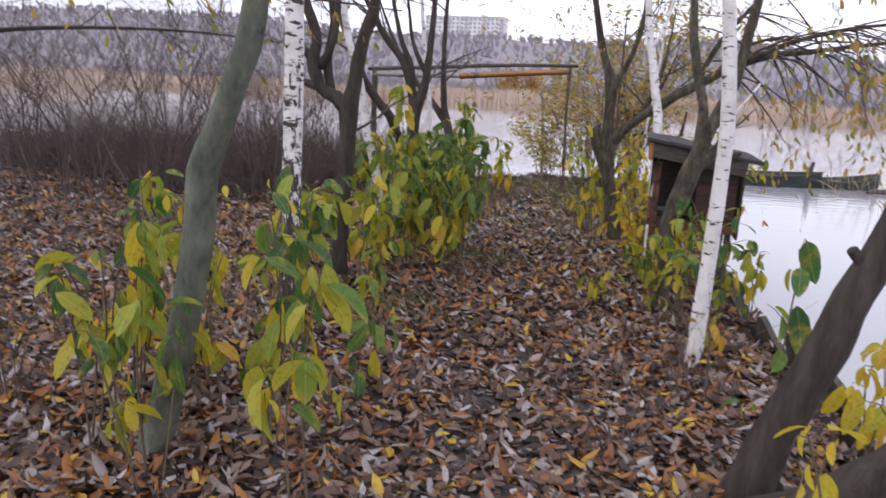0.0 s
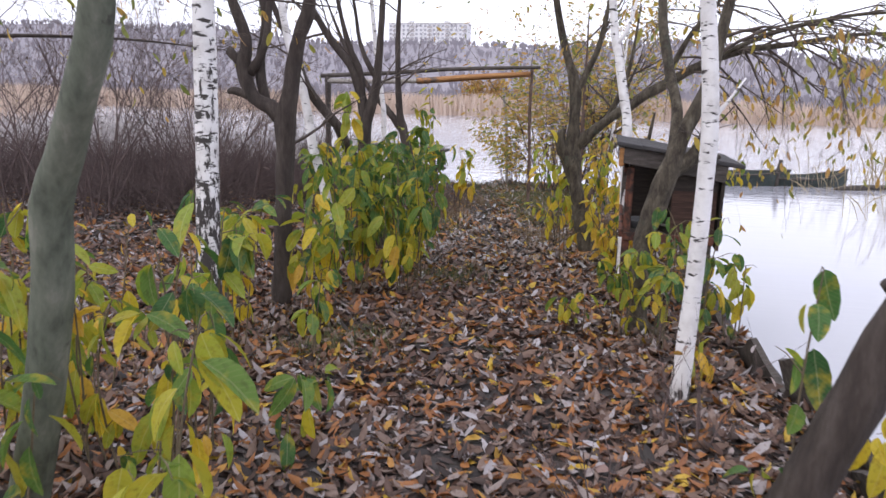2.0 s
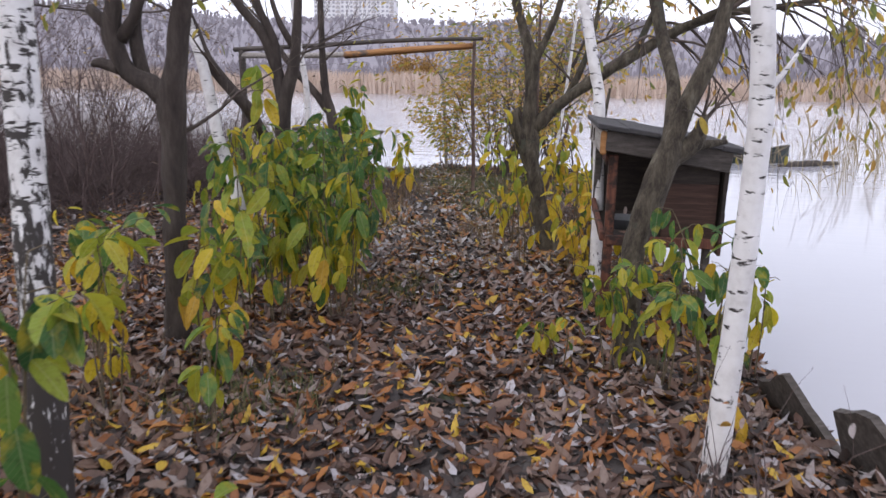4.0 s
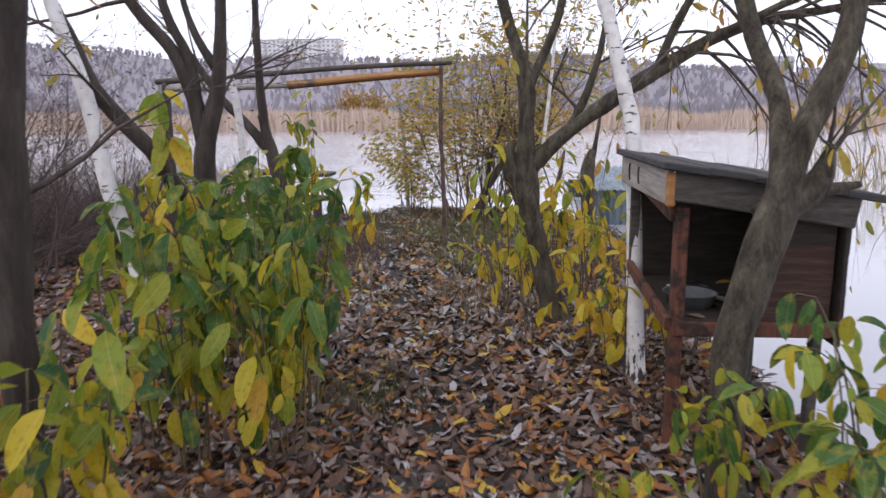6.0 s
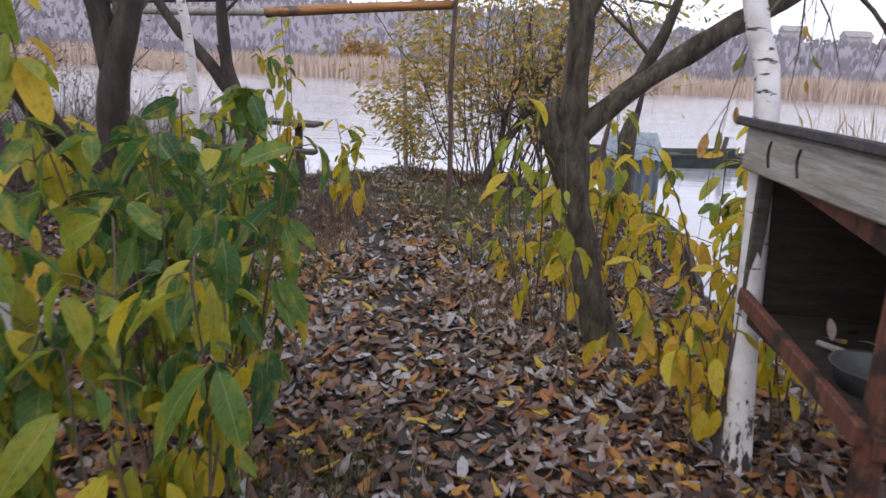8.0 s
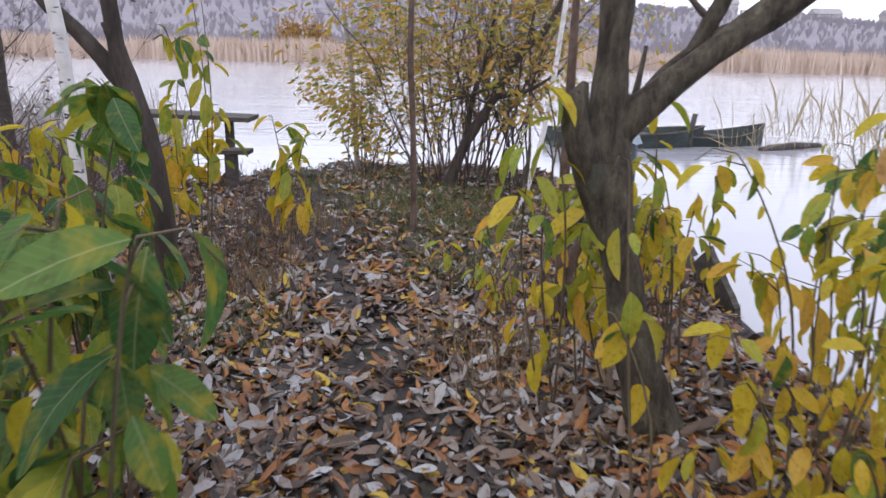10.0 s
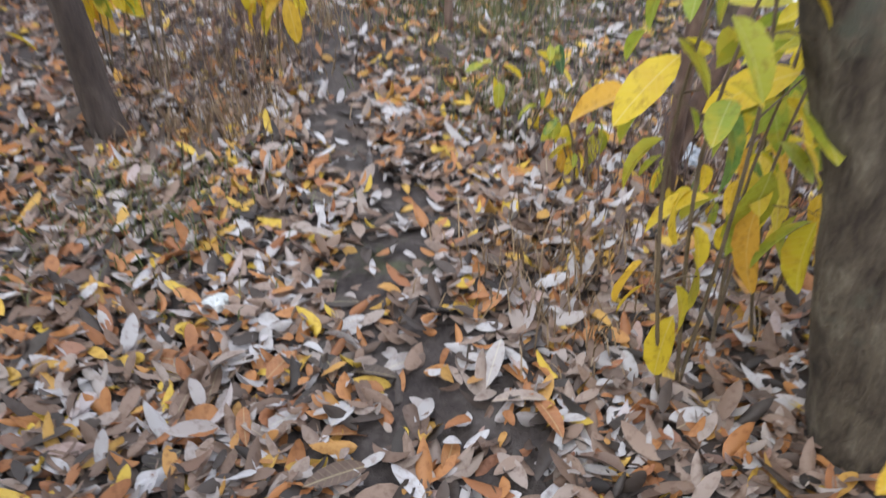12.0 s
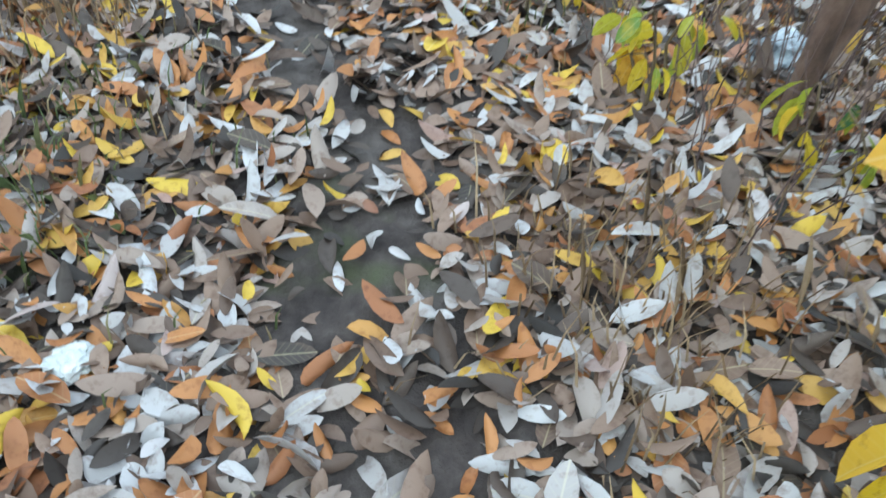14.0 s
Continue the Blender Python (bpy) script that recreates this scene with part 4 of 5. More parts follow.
# ---- willow bush ahead and the bare thicket ----
def bush(name, x, y, stems, height, spread, depth, material, label, leaves=0, size=0.06, leaf_mat=None, seed=1, droop=0.0, category="bush", radius=0.012, low=0.25):
    r = random.Random(seed)
    t = thing(name, (x, y, gz(x, y)), label, category)
    s, tips = Shape(), []
    for _ in range(stems):
        a, q = r.uniform(0, 6.28), r.uniform(0.0, 0.5) * spread
        bx, by = x + math.cos(a) * q, y + math.sin(a) * q * 0.7
        d = Vector((math.cos(a) * r.uniform(0.1, 0.75) * spread / height * 1.4, math.sin(a) * r.uniform(0.1, 0.6) * spread / height, 1.0))
        twigs(s, (bx, by, gz(bx, by) - 0.03), d, height * r.uniform(0.6, 1.1), radius * r.uniform(0.6, 1.4), depth, r, droop, 0.55, tips, (3, 6))
    tagged(part("branchwork", s, material, t), kind="stuff")
    if leaves:
        good = [q for q in tips if q[0].z > low]
        pick = [r.choice(good) for _ in range(leaves)]
        pl = np.array([tuple(p + Vector((r.gauss(0, 0.03), r.gauss(0, 0.03), r.gauss(0, 0.03)))) for p, _ in pick])
        dr = np.array([tuple(d * 0.6 + Vector((r.gauss(0, 0.5), r.gauss(0, 0.5), -0.6))) for _, d in pick])
        up = np.array([(r.gauss(0, 1), r.gauss(0, 1), 0.5) for _ in pick])
        tagged(part("foliage", scatter(leaf_template(1.0, 0.32), pl, dr, up, np.array([size * r.uniform(0.6, 1.35) for _ in pick])), leaf_mat, t), kind="stuff")
    return t


bush("willow_bush", 0.45, 12.4, 24, 2.0, 0.8, 2, M_THICKET, "yellowing willow bush at the tip of the spit", 2700, 0.075, M_SMALL, 11, radius=0.008, low=0.12)
bush("willow_bush", -0.25, 13.0, 13, 1.3, 0.5, 2, M_THICKET, "yellowing willow bush at the tip of the spit", 1500, 0.07, M_SMALL, 12, radius=0.007, low=0.08)
bush("willow_bush", 1.15, 12.2, 10, 2.2, 0.8, 2, M_TWIG, "half-bare willow bush with dark stems", 1500, 0.07, M_SMALL, 13, radius=0.011, low=0.1)
bush("tall_willow_bush", 0.75, 12.75, 20, 3.2, 1.25, 2, M_TWIG, "tall fine-twigged willow bush with thinning yellow leaves", 1500, 0.07, M_SMALL, 14, radius=0.009, low=0.15)
tree("leaning_willow", (0.5, 12.15, 0), [(0.47, 12.15, -0.1, 0.06), (0.5, 12.15, 0.0, 0.052), (0.62, 12.15, 0.36, 0.045), (0.86, 12.15, 0.78, 0.04), (1.1, 12.15, 1.2, 0.034), (1.36, 12.15, 1.5, 0.026), (1.6, 12.2, 2.1, 0.01)],
     [[(0.66, 12.15, 0.42, 0.03), (0.7, 12.2, 0.8, 0.024), (0.84, 12.2, 1.3, 0.017), (0.9, 12.2, 2.0, 0.006)], [(0.9, 12.15, 0.84, 0.024), (1.2, 12.1, 0.92, 0.018), (1.5, 12.1, 1.12, 0.008)]],
     M_BARK_DARK, "dark willow limb leaning through the yellow bush", 0.25, twig=[(-1, 9, 0.7, 2, 0.0, (0.3, 0, 0.7)), (0, 6, 0.6, 2, 0.0, (0, 0, 0.8))], leaf=(160, 0.07, M_SMALL))
for x, y, h, k in ((-3.2, 8.6, 2.2, 1), (-4.3, 8.0, 2.6, 2), (-5.3, 7.6, 2.7, 3), (-3.9, 9.6, 2.2, 4), (-5.2, 9.2, 2.6, 5), (-6.3, 8.2, 2.8, 6), (-6.6, 6.9, 2.7, 7), (-2.9, 10.3, 1.5, 8), (-3.6, 11.2, 1.5, 9), (-7.5, 9, 3, 10), (-4.8, 10.8, 1.8, 11), (-7.6, 7.4, 3, 12)):
    bush("bare_shrub", x, y, 15, h * 0.95, 1.3, 2, M_THICKET, "bare brown shrub in a dense thicket by the marsh", 420, 0.035, M_DEADLEAF, 40 + k, category="shrub", radius=0.011, low=0.8)
for x, y, h, k in ((-1.55, 3.7, 0.55, 61), (-1.25, 2.9, 0.45, 62), (-1.9, 4.6, 0.6, 63), (1.72, 4.1, 0.45, 64), (1.35, 3.35, 0.4, 65), (-1.5, 6.2, 0.7, 66)):
    bush("dry_weed", x, y, 7, h, 0.28, 1, M_THICKET, "dry brown weed stalks among the fallen leaves", 14, 0.05, M_LITTER, k, category="weed", radius=0.005, low=0.15)


def thicket(count, seed):
    r = random.Random(seed)
    s = Shape()
    for _ in range(count):
        x, y = r.uniform(-9, -2.3), r.uniform(8.2, 12.0)
        if y < 8.2 + (x + 4) * -0.25 or float(shore_distance(np.array([x]), np.array([y]))[0]) < 0.1 or (x > -3.2 and y < 9.6):
            continue
        z, h = gz(x, y), r.uniform(0.2, 0.85) * (0.75 + 0.7 * noise.noise(Vector((x * 0.9, y * 0.9, 3.0))) + 0.4 * noise.noise(Vector((x * 2.7, y * 2.7, 1.0))))
        a, b = r.gauss(0, 0.55), r.gauss(0, 0.45)
        s.tube([(x, y, z - 0.02, 0.006), (x + a * 0.5, y + b * 0.5, z + h * 0.6, 0.004), (x + a, y + b, z + h, 0.002)], 3, cap=False)
        for _ in range(3):
            q = r.uniform(0.4, 0.95)
            px, py, pz = x + a * q, y + b * q, z + h * q
            s.tube([(px, py, pz, 0.003), (px + r.gauss(0, 0.12), py + r.gauss(0, 0.12), pz + r.uniform(0.05, 0.25), 0.0015)], 3, cap=False)
    return s


solid("dry_thicket", thicket(3800, 21), M_THICKET, "tangle of dry brown stalks at the marsh edge", "undergrowth", kind="stuff")
solid("marsh_reeds", reed_bed(5200, -22, -5.5, 12.6, 22, 0.5, 1.5, 0.02, 0.18, 23, slant=0.7), M_FLOWERHEAD, "pale feathery reeds standing in the marsh", "reeds", kind="stuff", smooth=False)
solid("marsh_reeds", reed_bed(9000, -60, -20, 22, 60, 1.2, 2.6, 0.07, 0.25, 25, slant=0.8), M_REED, "dry straw-coloured reeds in the marsh", "reeds", kind="stuff", smooth=False)
solid("marsh_plumes", reed_bed(3600, -9.5, -2.75, 12.3, 15.0, 0.7, 1.9, 0.018, 0.2, 26), M_FLOWERHEAD, "pale feathery plumes standing at the marsh edge", "reeds", kind="stuff", smooth=False)
solid("water_reeds", reed_bed(300, 7.2, 12.5, 16, 21, 0.5, 1.7, 0.015, 0.25, 24), M_REED_NEAR, "sparse thin reeds standing in open water", "reeds", kind="stuff", smooth=False)

solid("water_reeds", reed_bed(190, 4.9, 9.0, 13.4, 18.0, 0.3, 1.2, 0.008, 0.25, 27), M_REED_NEAR, "sparse thin reeds standing in open water", "reeds", kind="stuff", smooth=False)


def stalks(count, seed, spots, low, high):
    """Thin dry weed stalks with a few side sprigs round the given spots."""
    r = random.Random(seed)
    s = Shape()
    for _ in range(count):
        cx, cy, q = r.choice(spots)
        x, y = r.gauss(cx, q), r.gauss(cy, q)
        if float(shore_distance(np.array([x]), np.array([y]))[0]) < 0.1:
            continue
        z, h, a, b = gz(x, y), r.uniform(low, high), r.gauss(0, 0.06), r.gauss(0, 0.06)
        s.tube([(x, y, z - 0.02, 0.0022), (x + a * 0.4, y + b * 0.4, z + h * 0.55, 0.0017), (x + a, y + b, z + h, 0.001)], 3, cap=False)
        for _ in range(3):
            k = r.uniform(0.4, 0.95)
            p = (x + a * k, y + b * k, z + h * k)
            s.tube([(*p, 0.0013), (p[0] + r.gauss(0, 0.03), p[1] + r.gauss(0, 0.03), p[2] + r.uniform(0.02, 0.08), 0.0008)], 3, cap=False)
    return s


solid("dry_weeds", stalks(380, 31, ((-0.75, 9.6, 0.2), (-0.6, 10.2, 0.2), (-0.85, 10.8, 0.22), (-1.0, 11.4, 0.22), (1.25, 8.7, 0.22), (1.4, 9.4, 0.25), (1.0, 9.0, 0.2)), 0.1, 0.36), M_THICKET, "thin dry weed stalks beside the path", "weeds", kind="stuff")

# ---- leafy shoots: stems with single large leaves ----
LEAVES = []
for k in range(3):
    row = []
    for ln, wd, fold, dr in ((0.12, 0.056, 0.3, 0.35), (0.135, 0.06, 0.15, 0.55), (0.105, 0.05, 0.5, 0.2), (0.125, 0.052, 0.7, 0.4)):
        tv, tf = leaf_template(ln, wd, fold, dr)
        sh = Shape()
        sh.add([tuple(q) for q in tv.tolist()], tf)
        row.append(sh.mesh("leaf", M_LEAF[k]))
    LEAVES.append(row)


def shoots(x, y, stems, height, spread, count, green, seed, size=1.0, label="", bare=0.4, lean=(0, 0)):
    """A clump of thin arching stems with side twigs and hanging leaves; green: 0 all yellow to 1 all green at the top."""
    r = random.Random(seed)
    z0 = gz(x, y)
    t = thing("leafy_shrub", (x, y, z0), label or ("young shrub with drooping green and yellow leaves" if green > 0.35 else "young shrub with drooping yellow autumn leaves"), "shrub", "shrubs along the path")
    for i in range(stems):
        a = r.uniform(0, 6.28)
        b = Vector((x + math.cos(a) * 0.08 * r.random(), y + math.sin(a) * 0.08 * r.random(), z0 - 0.03))
        q, h = 1.3 * spread * r.uniform(0.25, 1.0), height * r.uniform(0.62, 1.05)
        way = Vector((math.cos(a), math.sin(a), 0))
        tip = Vector((x + lean[0], y + lean[1], z0 + h * 0.97)) + way * q
        top = Vector((x + lean[0] * 0.8, y + lean[1] * 0.8, z0 + h)) + way * (q * 0.72)
        mid = b.lerp(top, 0.55) + Vector((r.gauss(0, 0.035), r.gauss(0, 0.035), 0.06 * h)) - way * (0.1 * q)
        line = smooth_line([(*b, 0.0048), (*mid, 0.0036), (*top, 0.0022), (*tip, 0.0012)], 0.06)
        s = Shape()
        s.tube(line, 6)
        total = max(1, round(1.58 * count / stems))
        spots = []
        for j in range(max(1, round(total / 6))):
            u = r.uniform(bare * 0.8, 0.92)
            p = Vector(line[int(u * (len(line) - 1))][:3])
            w = r.uniform(0, 6.28)
            out = Vector((math.cos(w), math.sin(w), r.uniform(0.1, 0.9))).normalized()
            ln = r.uniform(0.08, 0.2) * min(1.0, height)
            e1, e2 = p + out * (ln * 0.6), p + out * ln + Vector((0, 0, -0.02))
            s.tube([(*p, 0.0024), (*e1, 0.0018), (*e2, 0.001)], 4)
            spots += [(u, p.lerp(e2, k)) for k in (0.55, 0.8, 1.0)]
        part("stem", s, M_SHOOT, t)
        for j in range(total):
            if spots and r.random() < 0.5:
                u, p = r.choice(spots)
            else:
                u = bare + (1 - bare) * (j + r.random()) / total
                p = Vector(line[min(len(line) - 1, int(u * (len(line) - 1)))][:3])
            w = r.uniform(0, 6.28)
            flat_top = u > 0.68 and r.random() < 0.5
            d = Vector((math.cos(w), math.sin(w), r.uniform(-0.9, 0.1) if flat_top else -r.choice((0.4, 0.9, 1.5, 2.2, 3.2)) * r.uniform(0.8, 1.2))).normalized()
            g = green + 0.55 * (u - 0.6) + r.gauss(0, 0.2)
            k = 0 if g > 0.6 else 1 if g > 0.32 else 2
            o = new("leaf", r.choice(LEAVES[k]))
            p = p + Vector((math.cos(w), math.sin(w), -0.2)) * r.uniform(0.004, 0.035)
            rot = d.to_track_quat("X", "Z").to_matrix().to_4x4() @ Matrix.Rotation(r.gauss(0, 0.5), 4, "X")
            sc = size * r.choice((0.55, 0.75, 0.95, 1.1, 1.2, 1.35)) * r.uniform(0.92, 1.08)
            o.parent = t
            o.matrix_basis = Matrix.Translation(p - BASE[t.name]) @ rot @ Matrix.Scale(sc, 4)
    return t


SHRUBS = [(-0.62, 2.75, 4, 1.0, 0.22, 34, 0.5, 0.95), (-0.25, 2.55, 3, 0.72, 0.2, 20, 0.6, 0.95), (-0.02, 2.9, 4, 0.98, 0.22, 30, 0.5, 0.92), (-0.85, 3.2, 4, 1.0, 0.25, 36, 0.4, 0.95), (-0.5, 3.3, 4, 0.9, 0.25, 36, 0.35, 0.95),
          (0.1, 3.6, 2, 0.52, 0.15, 11, 0.55, 0.95), (-1.0, 3.9, 4, 0.9, 0.25, 30, 0.35, 0.9), (-0.2, 4.5, 3, 0.5, 0.2, 14, 0.4, 0.9), (-0.2, 3.42, 4, 1.05, 0.2, 28, 0.5, 1.0), (-0.75, 4.7, 4, 0.9, 0.25, 36, 0.4, 0.9), (-1.1, 5.2, 4, 0.9, 0.28, 36, 0.35, 0.9),
          (-0.5, 5.15, 4, 0.95, 0.25, 42, 0.4, 1.0), (-0.4, 5.85, 7, 1.05, 0.27, 84, 0.55, 1.0), (-0.08, 5.95, 6, 1.0, 0.26, 70, 0.48, 0.95), (-0.16, 6.4, 6, 1.1, 0.26, 80, 0.55, 0.85), (-0.42, 6.6, 7, 1.15, 0.32, 100, 0.68, 0.95), (-0.7, 6.15, 3, 0.7, 0.25, 24, 0.45, 1.0),
          (-0.55, 7.05, 6, 1.12, 0.28, 84, 0.7, 0.9), (-0.5, 7.5, 6, 1.1, 0.18, 72, 0.75, 0.95), (-1.1, 7.0, 5, 1.0, 0.3, 46, 0.45, 1.0), (-1.25, 8.2, 5, 0.9, 0.3, 56, 0.2, 0.9), (-1.5, 9.2, 6, 1.0, 0.32, 76, 0.2, 0.95), (-1.75, 8.6, 5, 0.9, 0.3, 56, 0.3, 0.95), (-0.92, 9.68, 4, 1.5, 0.16, 54, 0.3, 0.95), (-0.55, 9.95, 3, 0.95, 0.2, 30, 0.3, 1.0),
          (-1.3, 10.0, 5, 0.8, 0.35, 56, 0.12, 0.95), (1.93, 3.3, 1, 1.2, 0.06, 7, 0.6, 0.95), (2.25, 2.95, 3, 0.6, 0.18, 16, 0.05, 0.85), (2.3, 3.5, 3, 0.65, 0.2, 18, 0.1, 0.85), (1.78, 2.08, 3, 0.78, 0.12, 12, -0.1, 0.72),
          (1.78, 4.85, 2, 0.36, 0.12, 8, 0.3, 0.8), (1.42, 5.45, 4, 0.55, 0.2, 32, 0.45, 0.75), (1.62, 5.3, 4, 0.72, 0.22, 36, 0.5, 0.75), (1.18, 5.55, 3, 0.3, 0.14, 14, 0.4, 0.75), (1.85, 5.45, 4, 0.88, 0.25, 40, 0.6, 0.8), (2.1, 5.6, 3, 0.5, 0.22, 22, 0.4, 0.8),
          (1.3, 7.3, 4, 0.65, 0.28, 34, 0.02, 0.72), (1.5, 7.6, 5, 0.95, 0.32, 54, 0.15, 0.72), (1.68, 7.75, 5, 1.1, 0.32, 56, 0.3, 0.72), (1.95, 7.5, 5, 1.0, 0.36, 54, 0.15, 0.72), (1.15, 8.4, 4, 1.1, 0.25, 44, 0.25, 0.8), (1.35, 7.0, 3, 0.5, 0.2, 22, 0.0, 0.8),
          (1.7, 7.1, 5, 0.8, 0.34, 44, 0.08, 0.72), (2.0, 8.1, 4, 1.0, 0.3, 34, 0.3, 0.72), (1.4, 8.4, 4, 0.85, 0.28, 36, 0.2, 0.75), (0.72, 9.0, 3, 0.4, 0.2, 20, 0.3, 0.6), (0.55, 9.4, 3, 0.35, 0.2, 18, 0.25, 0.6), (1.5, 9.0, 3, 0.7, 0.25, 28, 0.25, 0.75), (0.95, 8.75, 2, 0.25, 0.1, 9, 0.5, 0.55)]
for k, (x, y, st, h, sp, n, g, size) in enumerate(SHRUBS):
    shoots(x, y, st, h, sp, n, g, 100 + k, size)
shoots(0.42, 2.42, 2, 1.05, 0.1, 12, 0.45, 160, 1.0, bare=0.6)
shoots(0.82, 8.0, 3, 1.1, 0.06, 22, 0.28, 161, 0.85, bare=0.32, lean=(-0.13, -0.16))
shoots(0.98, 8.2, 3, 0.9, 0.1, 22, 0.28, 162, 0.9, bare=0.5, lean=(-0.06, -0.1))
shoots(-0.8, 6.6, 1, 1.62, 0.03, 18, 0.28, 164, 0.95, bare=0.55)
shoots(0.95, 7.3, 2, 1.0, 0.05, 10, 0.4, 163, 0.75, bare=0.45, lean=(-0.12, 0.08))

# ---- wooden feeder on legs ----
fd = thing("wooden_feeder", (1.75, 6.5, 0), "weathered wooden feeding shelter on four legs under a felt roof", "feeder")
FX0, FX1, FY0, FY1 = 1.4, 1.985, 6.12, 6.92
for x, y, m, top, w in ((FX0 + 0.02, FY0 + 0.02, M_WOOD_RED, 1.0, 0.05), (FX0, FY1, M_WOOD_DARK, 1.03, 0.045), (FX1 - 0.025, FY0 + 0.05, M_WOOD_DARK, 0.95, 0.042), (FX1, FY1, M_WOOD_DARK, 0.95, 0.042)):
    s = Shape()
    z = gz(x, y) - 0.05
    s.box((x, y, (z + top) / 2), (w, w, top - z), bevel=0.006)
    part("leg", s, m, fd, smooth=False)
s = Shape()
s.box(((FX0 + FX1) / 2, (FY0 + FY1) / 2, 0.54), (FX1 - FX0, FY1 - FY0, 0.03))
part("shelf", s, M_WOOD_SHADED, fd, smooth=False)
for a, b in (((FX0 - 0.015, FY0, 0.545), (FX0 - 0.015, FY1, 0.61)), ((FX0, FY0 - 0.015, 0.53), (FX1, FY0 - 0.015, 0.53)), ((FX0 - 0.01, FY0 + 0.02, 0.965), (FX0 - 0.01, FY1, 1.05))):
    s = Shape()
    a, b = Vector(a), Vector(b)
    d = b - a
    s.box((a + b) / 2, (0.026, d.length, 0.055) if abs(d.y) > abs(d.x) else (d.length, 0.026, 0.055), Matrix.Rotation(math.atan2(d.z, abs(d.y) + 1e-6), 3, "X") if abs(d.y) > abs(d.x) else None)
    part("rail", s, M_WOOD_RED, fd, smooth=False)
# back boards coloured dark to stand for the shaded inside
for k in range(4):
    s = Shape()
    s.box(((FX0 + FX1) / 2, FY1 + 0.012, 0.6 + k * 0.112), (FX1 - FX0 - 0.02, 0.018 + 0.004 * (k % 2), 0.118), bevel=0.004)
    part("board", s, M_WOOD_SHADED, fd, smooth=False)
for k in range(4):
    s = Shape()
    s.box((FX1 + 0.025, (FY0 + FY1) / 2, 0.53 + k * 0.118), (0.02 + 0.004 * (k % 2), FY1 - FY0 + 0.06, 0.124), bevel=0.004)
    part("board", s, M_WOOD_UMBER if k == 0 else M_WOOD_SHADED, fd, smooth=False)
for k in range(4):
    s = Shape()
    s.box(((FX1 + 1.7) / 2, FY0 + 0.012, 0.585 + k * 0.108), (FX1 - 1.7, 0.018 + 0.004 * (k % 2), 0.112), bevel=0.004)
    part("board", s, M_WOOD_UMBER if k < 3 else M_WOOD_SHADED, fd, smooth=False)
slope = -0.11 / (FX1 - FX0 + 0.12)
tilt = Matrix.Rotation(-math.atan(slope), 3, "Y")
s = Shape()
s.box((FX0 - 0.045, (FY0 + FY1) / 2, 1.075), (0.03, FY1 - FY0 + 0.1, 0.13), bevel=0.006)
fascia = part("fascia", s, M_WOOD_GREY, fd, "pale weathered board", smooth=False)
for y in (6.55, 6.75):
    h = Shape()
    h.tube([(FX0 - 0.063, y + 0.012 * math.sin(q * 0.6), 1.115 - 0.012 * q, 0.004) for q in range(7)], 6)
    part("hook", h, M_IRON, fascia, "curved iron strip")
s = Shape()
s.box(((FX0 + FX1) / 2, FY0 - 0.055, 1.037), (FX1 - FX0 + 0.08, 0.03, 0.12), tilt, bevel=0.006)
part("fascia", s, M_WOOD_DARK, fd, smooth=False)
s = Shape()
s.box((FX0 - 0.045, FY0 - 0.058, 1.068), (0.034, 0.03, 0.124), bevel=0.008)
part("corner_block", s, M_WOOD_ORANGE, fd, "orange end grain", smooth=False)
for k in range(5):
    s = Shape()
    x = FX0 - 0.08 + (k + 0.5) * 0.16
    s.box((x, (FY0 + FY1) / 2, 1.146 + slope * (x - FX0) + 0.004 * (k % 2)), (0.165, FY1 - FY0 + 0.2, 0.028), tilt, bevel=0.005)
    part("roof_board", s, M_ROOF, fd, smooth=False)
s = Shape()
s.tube(smooth_line([(1.5, 6.62, 0.575, 0.009), (1.66, 6.42, 0.574, 0.01), (1.8, 6.3, 0.576, 0.008)]), 7, 0.2)
solid("stick", s, M_WOOD_GREY, "short pale stick lying on the feeder shelf", "stick")
bw = thing("bowl", (1.53, 6.36, 0.556), "shallow grey bowl standing on the feeder shelf", "bowl")
s = Shape()
prof = [(0.0, 0.0), (0.085, 0.0), (0.105, 0.055), (0.112, 0.06), (0.1, 0.055), (0.082, 0.012), (0.0, 0.012)]
vs, fs = [], []
for k in range(24):
    a = 2 * math.pi * k / 24
    vs += [(1.53 + r * math.cos(a), 6.36 + r * math.sin(a), 0.556 + h) for r, h in prof]
for k in range(24):
    for j in range(len(prof) - 1):
        a, b = k * 7 + j, ((k + 1) % 24) * 7 + j
        fs.append((a, b, b + 1, a + 1))
s.add(vs, fs)
part("body", s, M_BOWL, bw)

# ---- pole frame ----
fr = thing("pole_frame", (-1.2, 10.9, 0), "rough frame of poles and a sawn beam beside the path", "frame")
PR, PL = Vector((0.215, 10.59, 0)), Vector((-2.75, 11.0, 0))
s = Shape()
s.tube(smooth_line([(PR.x + 0.02, PR.y, -0.1, 0.024), (PR.x + 0.015, PR.y, 0.6, 0.022), (PR.x - 0.01, PR.y, 1.2, 0.021), (PR.x, PR.y, 1.8, 0.02)]), 8, 0.2)
part("post", s, M_SAPLING, fr)
s = Shape()
s.tube(smooth_line([(PL.x, PL.y, -0.15, 0.045), (PL.x, PL.y, 1.68, 0.04)]), 8, 0.15)
part("post", s, M_WOOD_DARK, fr)
s = Shape()
s.tube(smooth_line([(PR.x + 0.1, PR.y - 0.02, 1.825, 0.022), (-0.8, 10.76, 1.8, 0.026), (-1.8, 10.88, 1.74, 0.028), (PL.x - 0.1, PL.y, 1.69, 0.03)]), 8, 0.15)
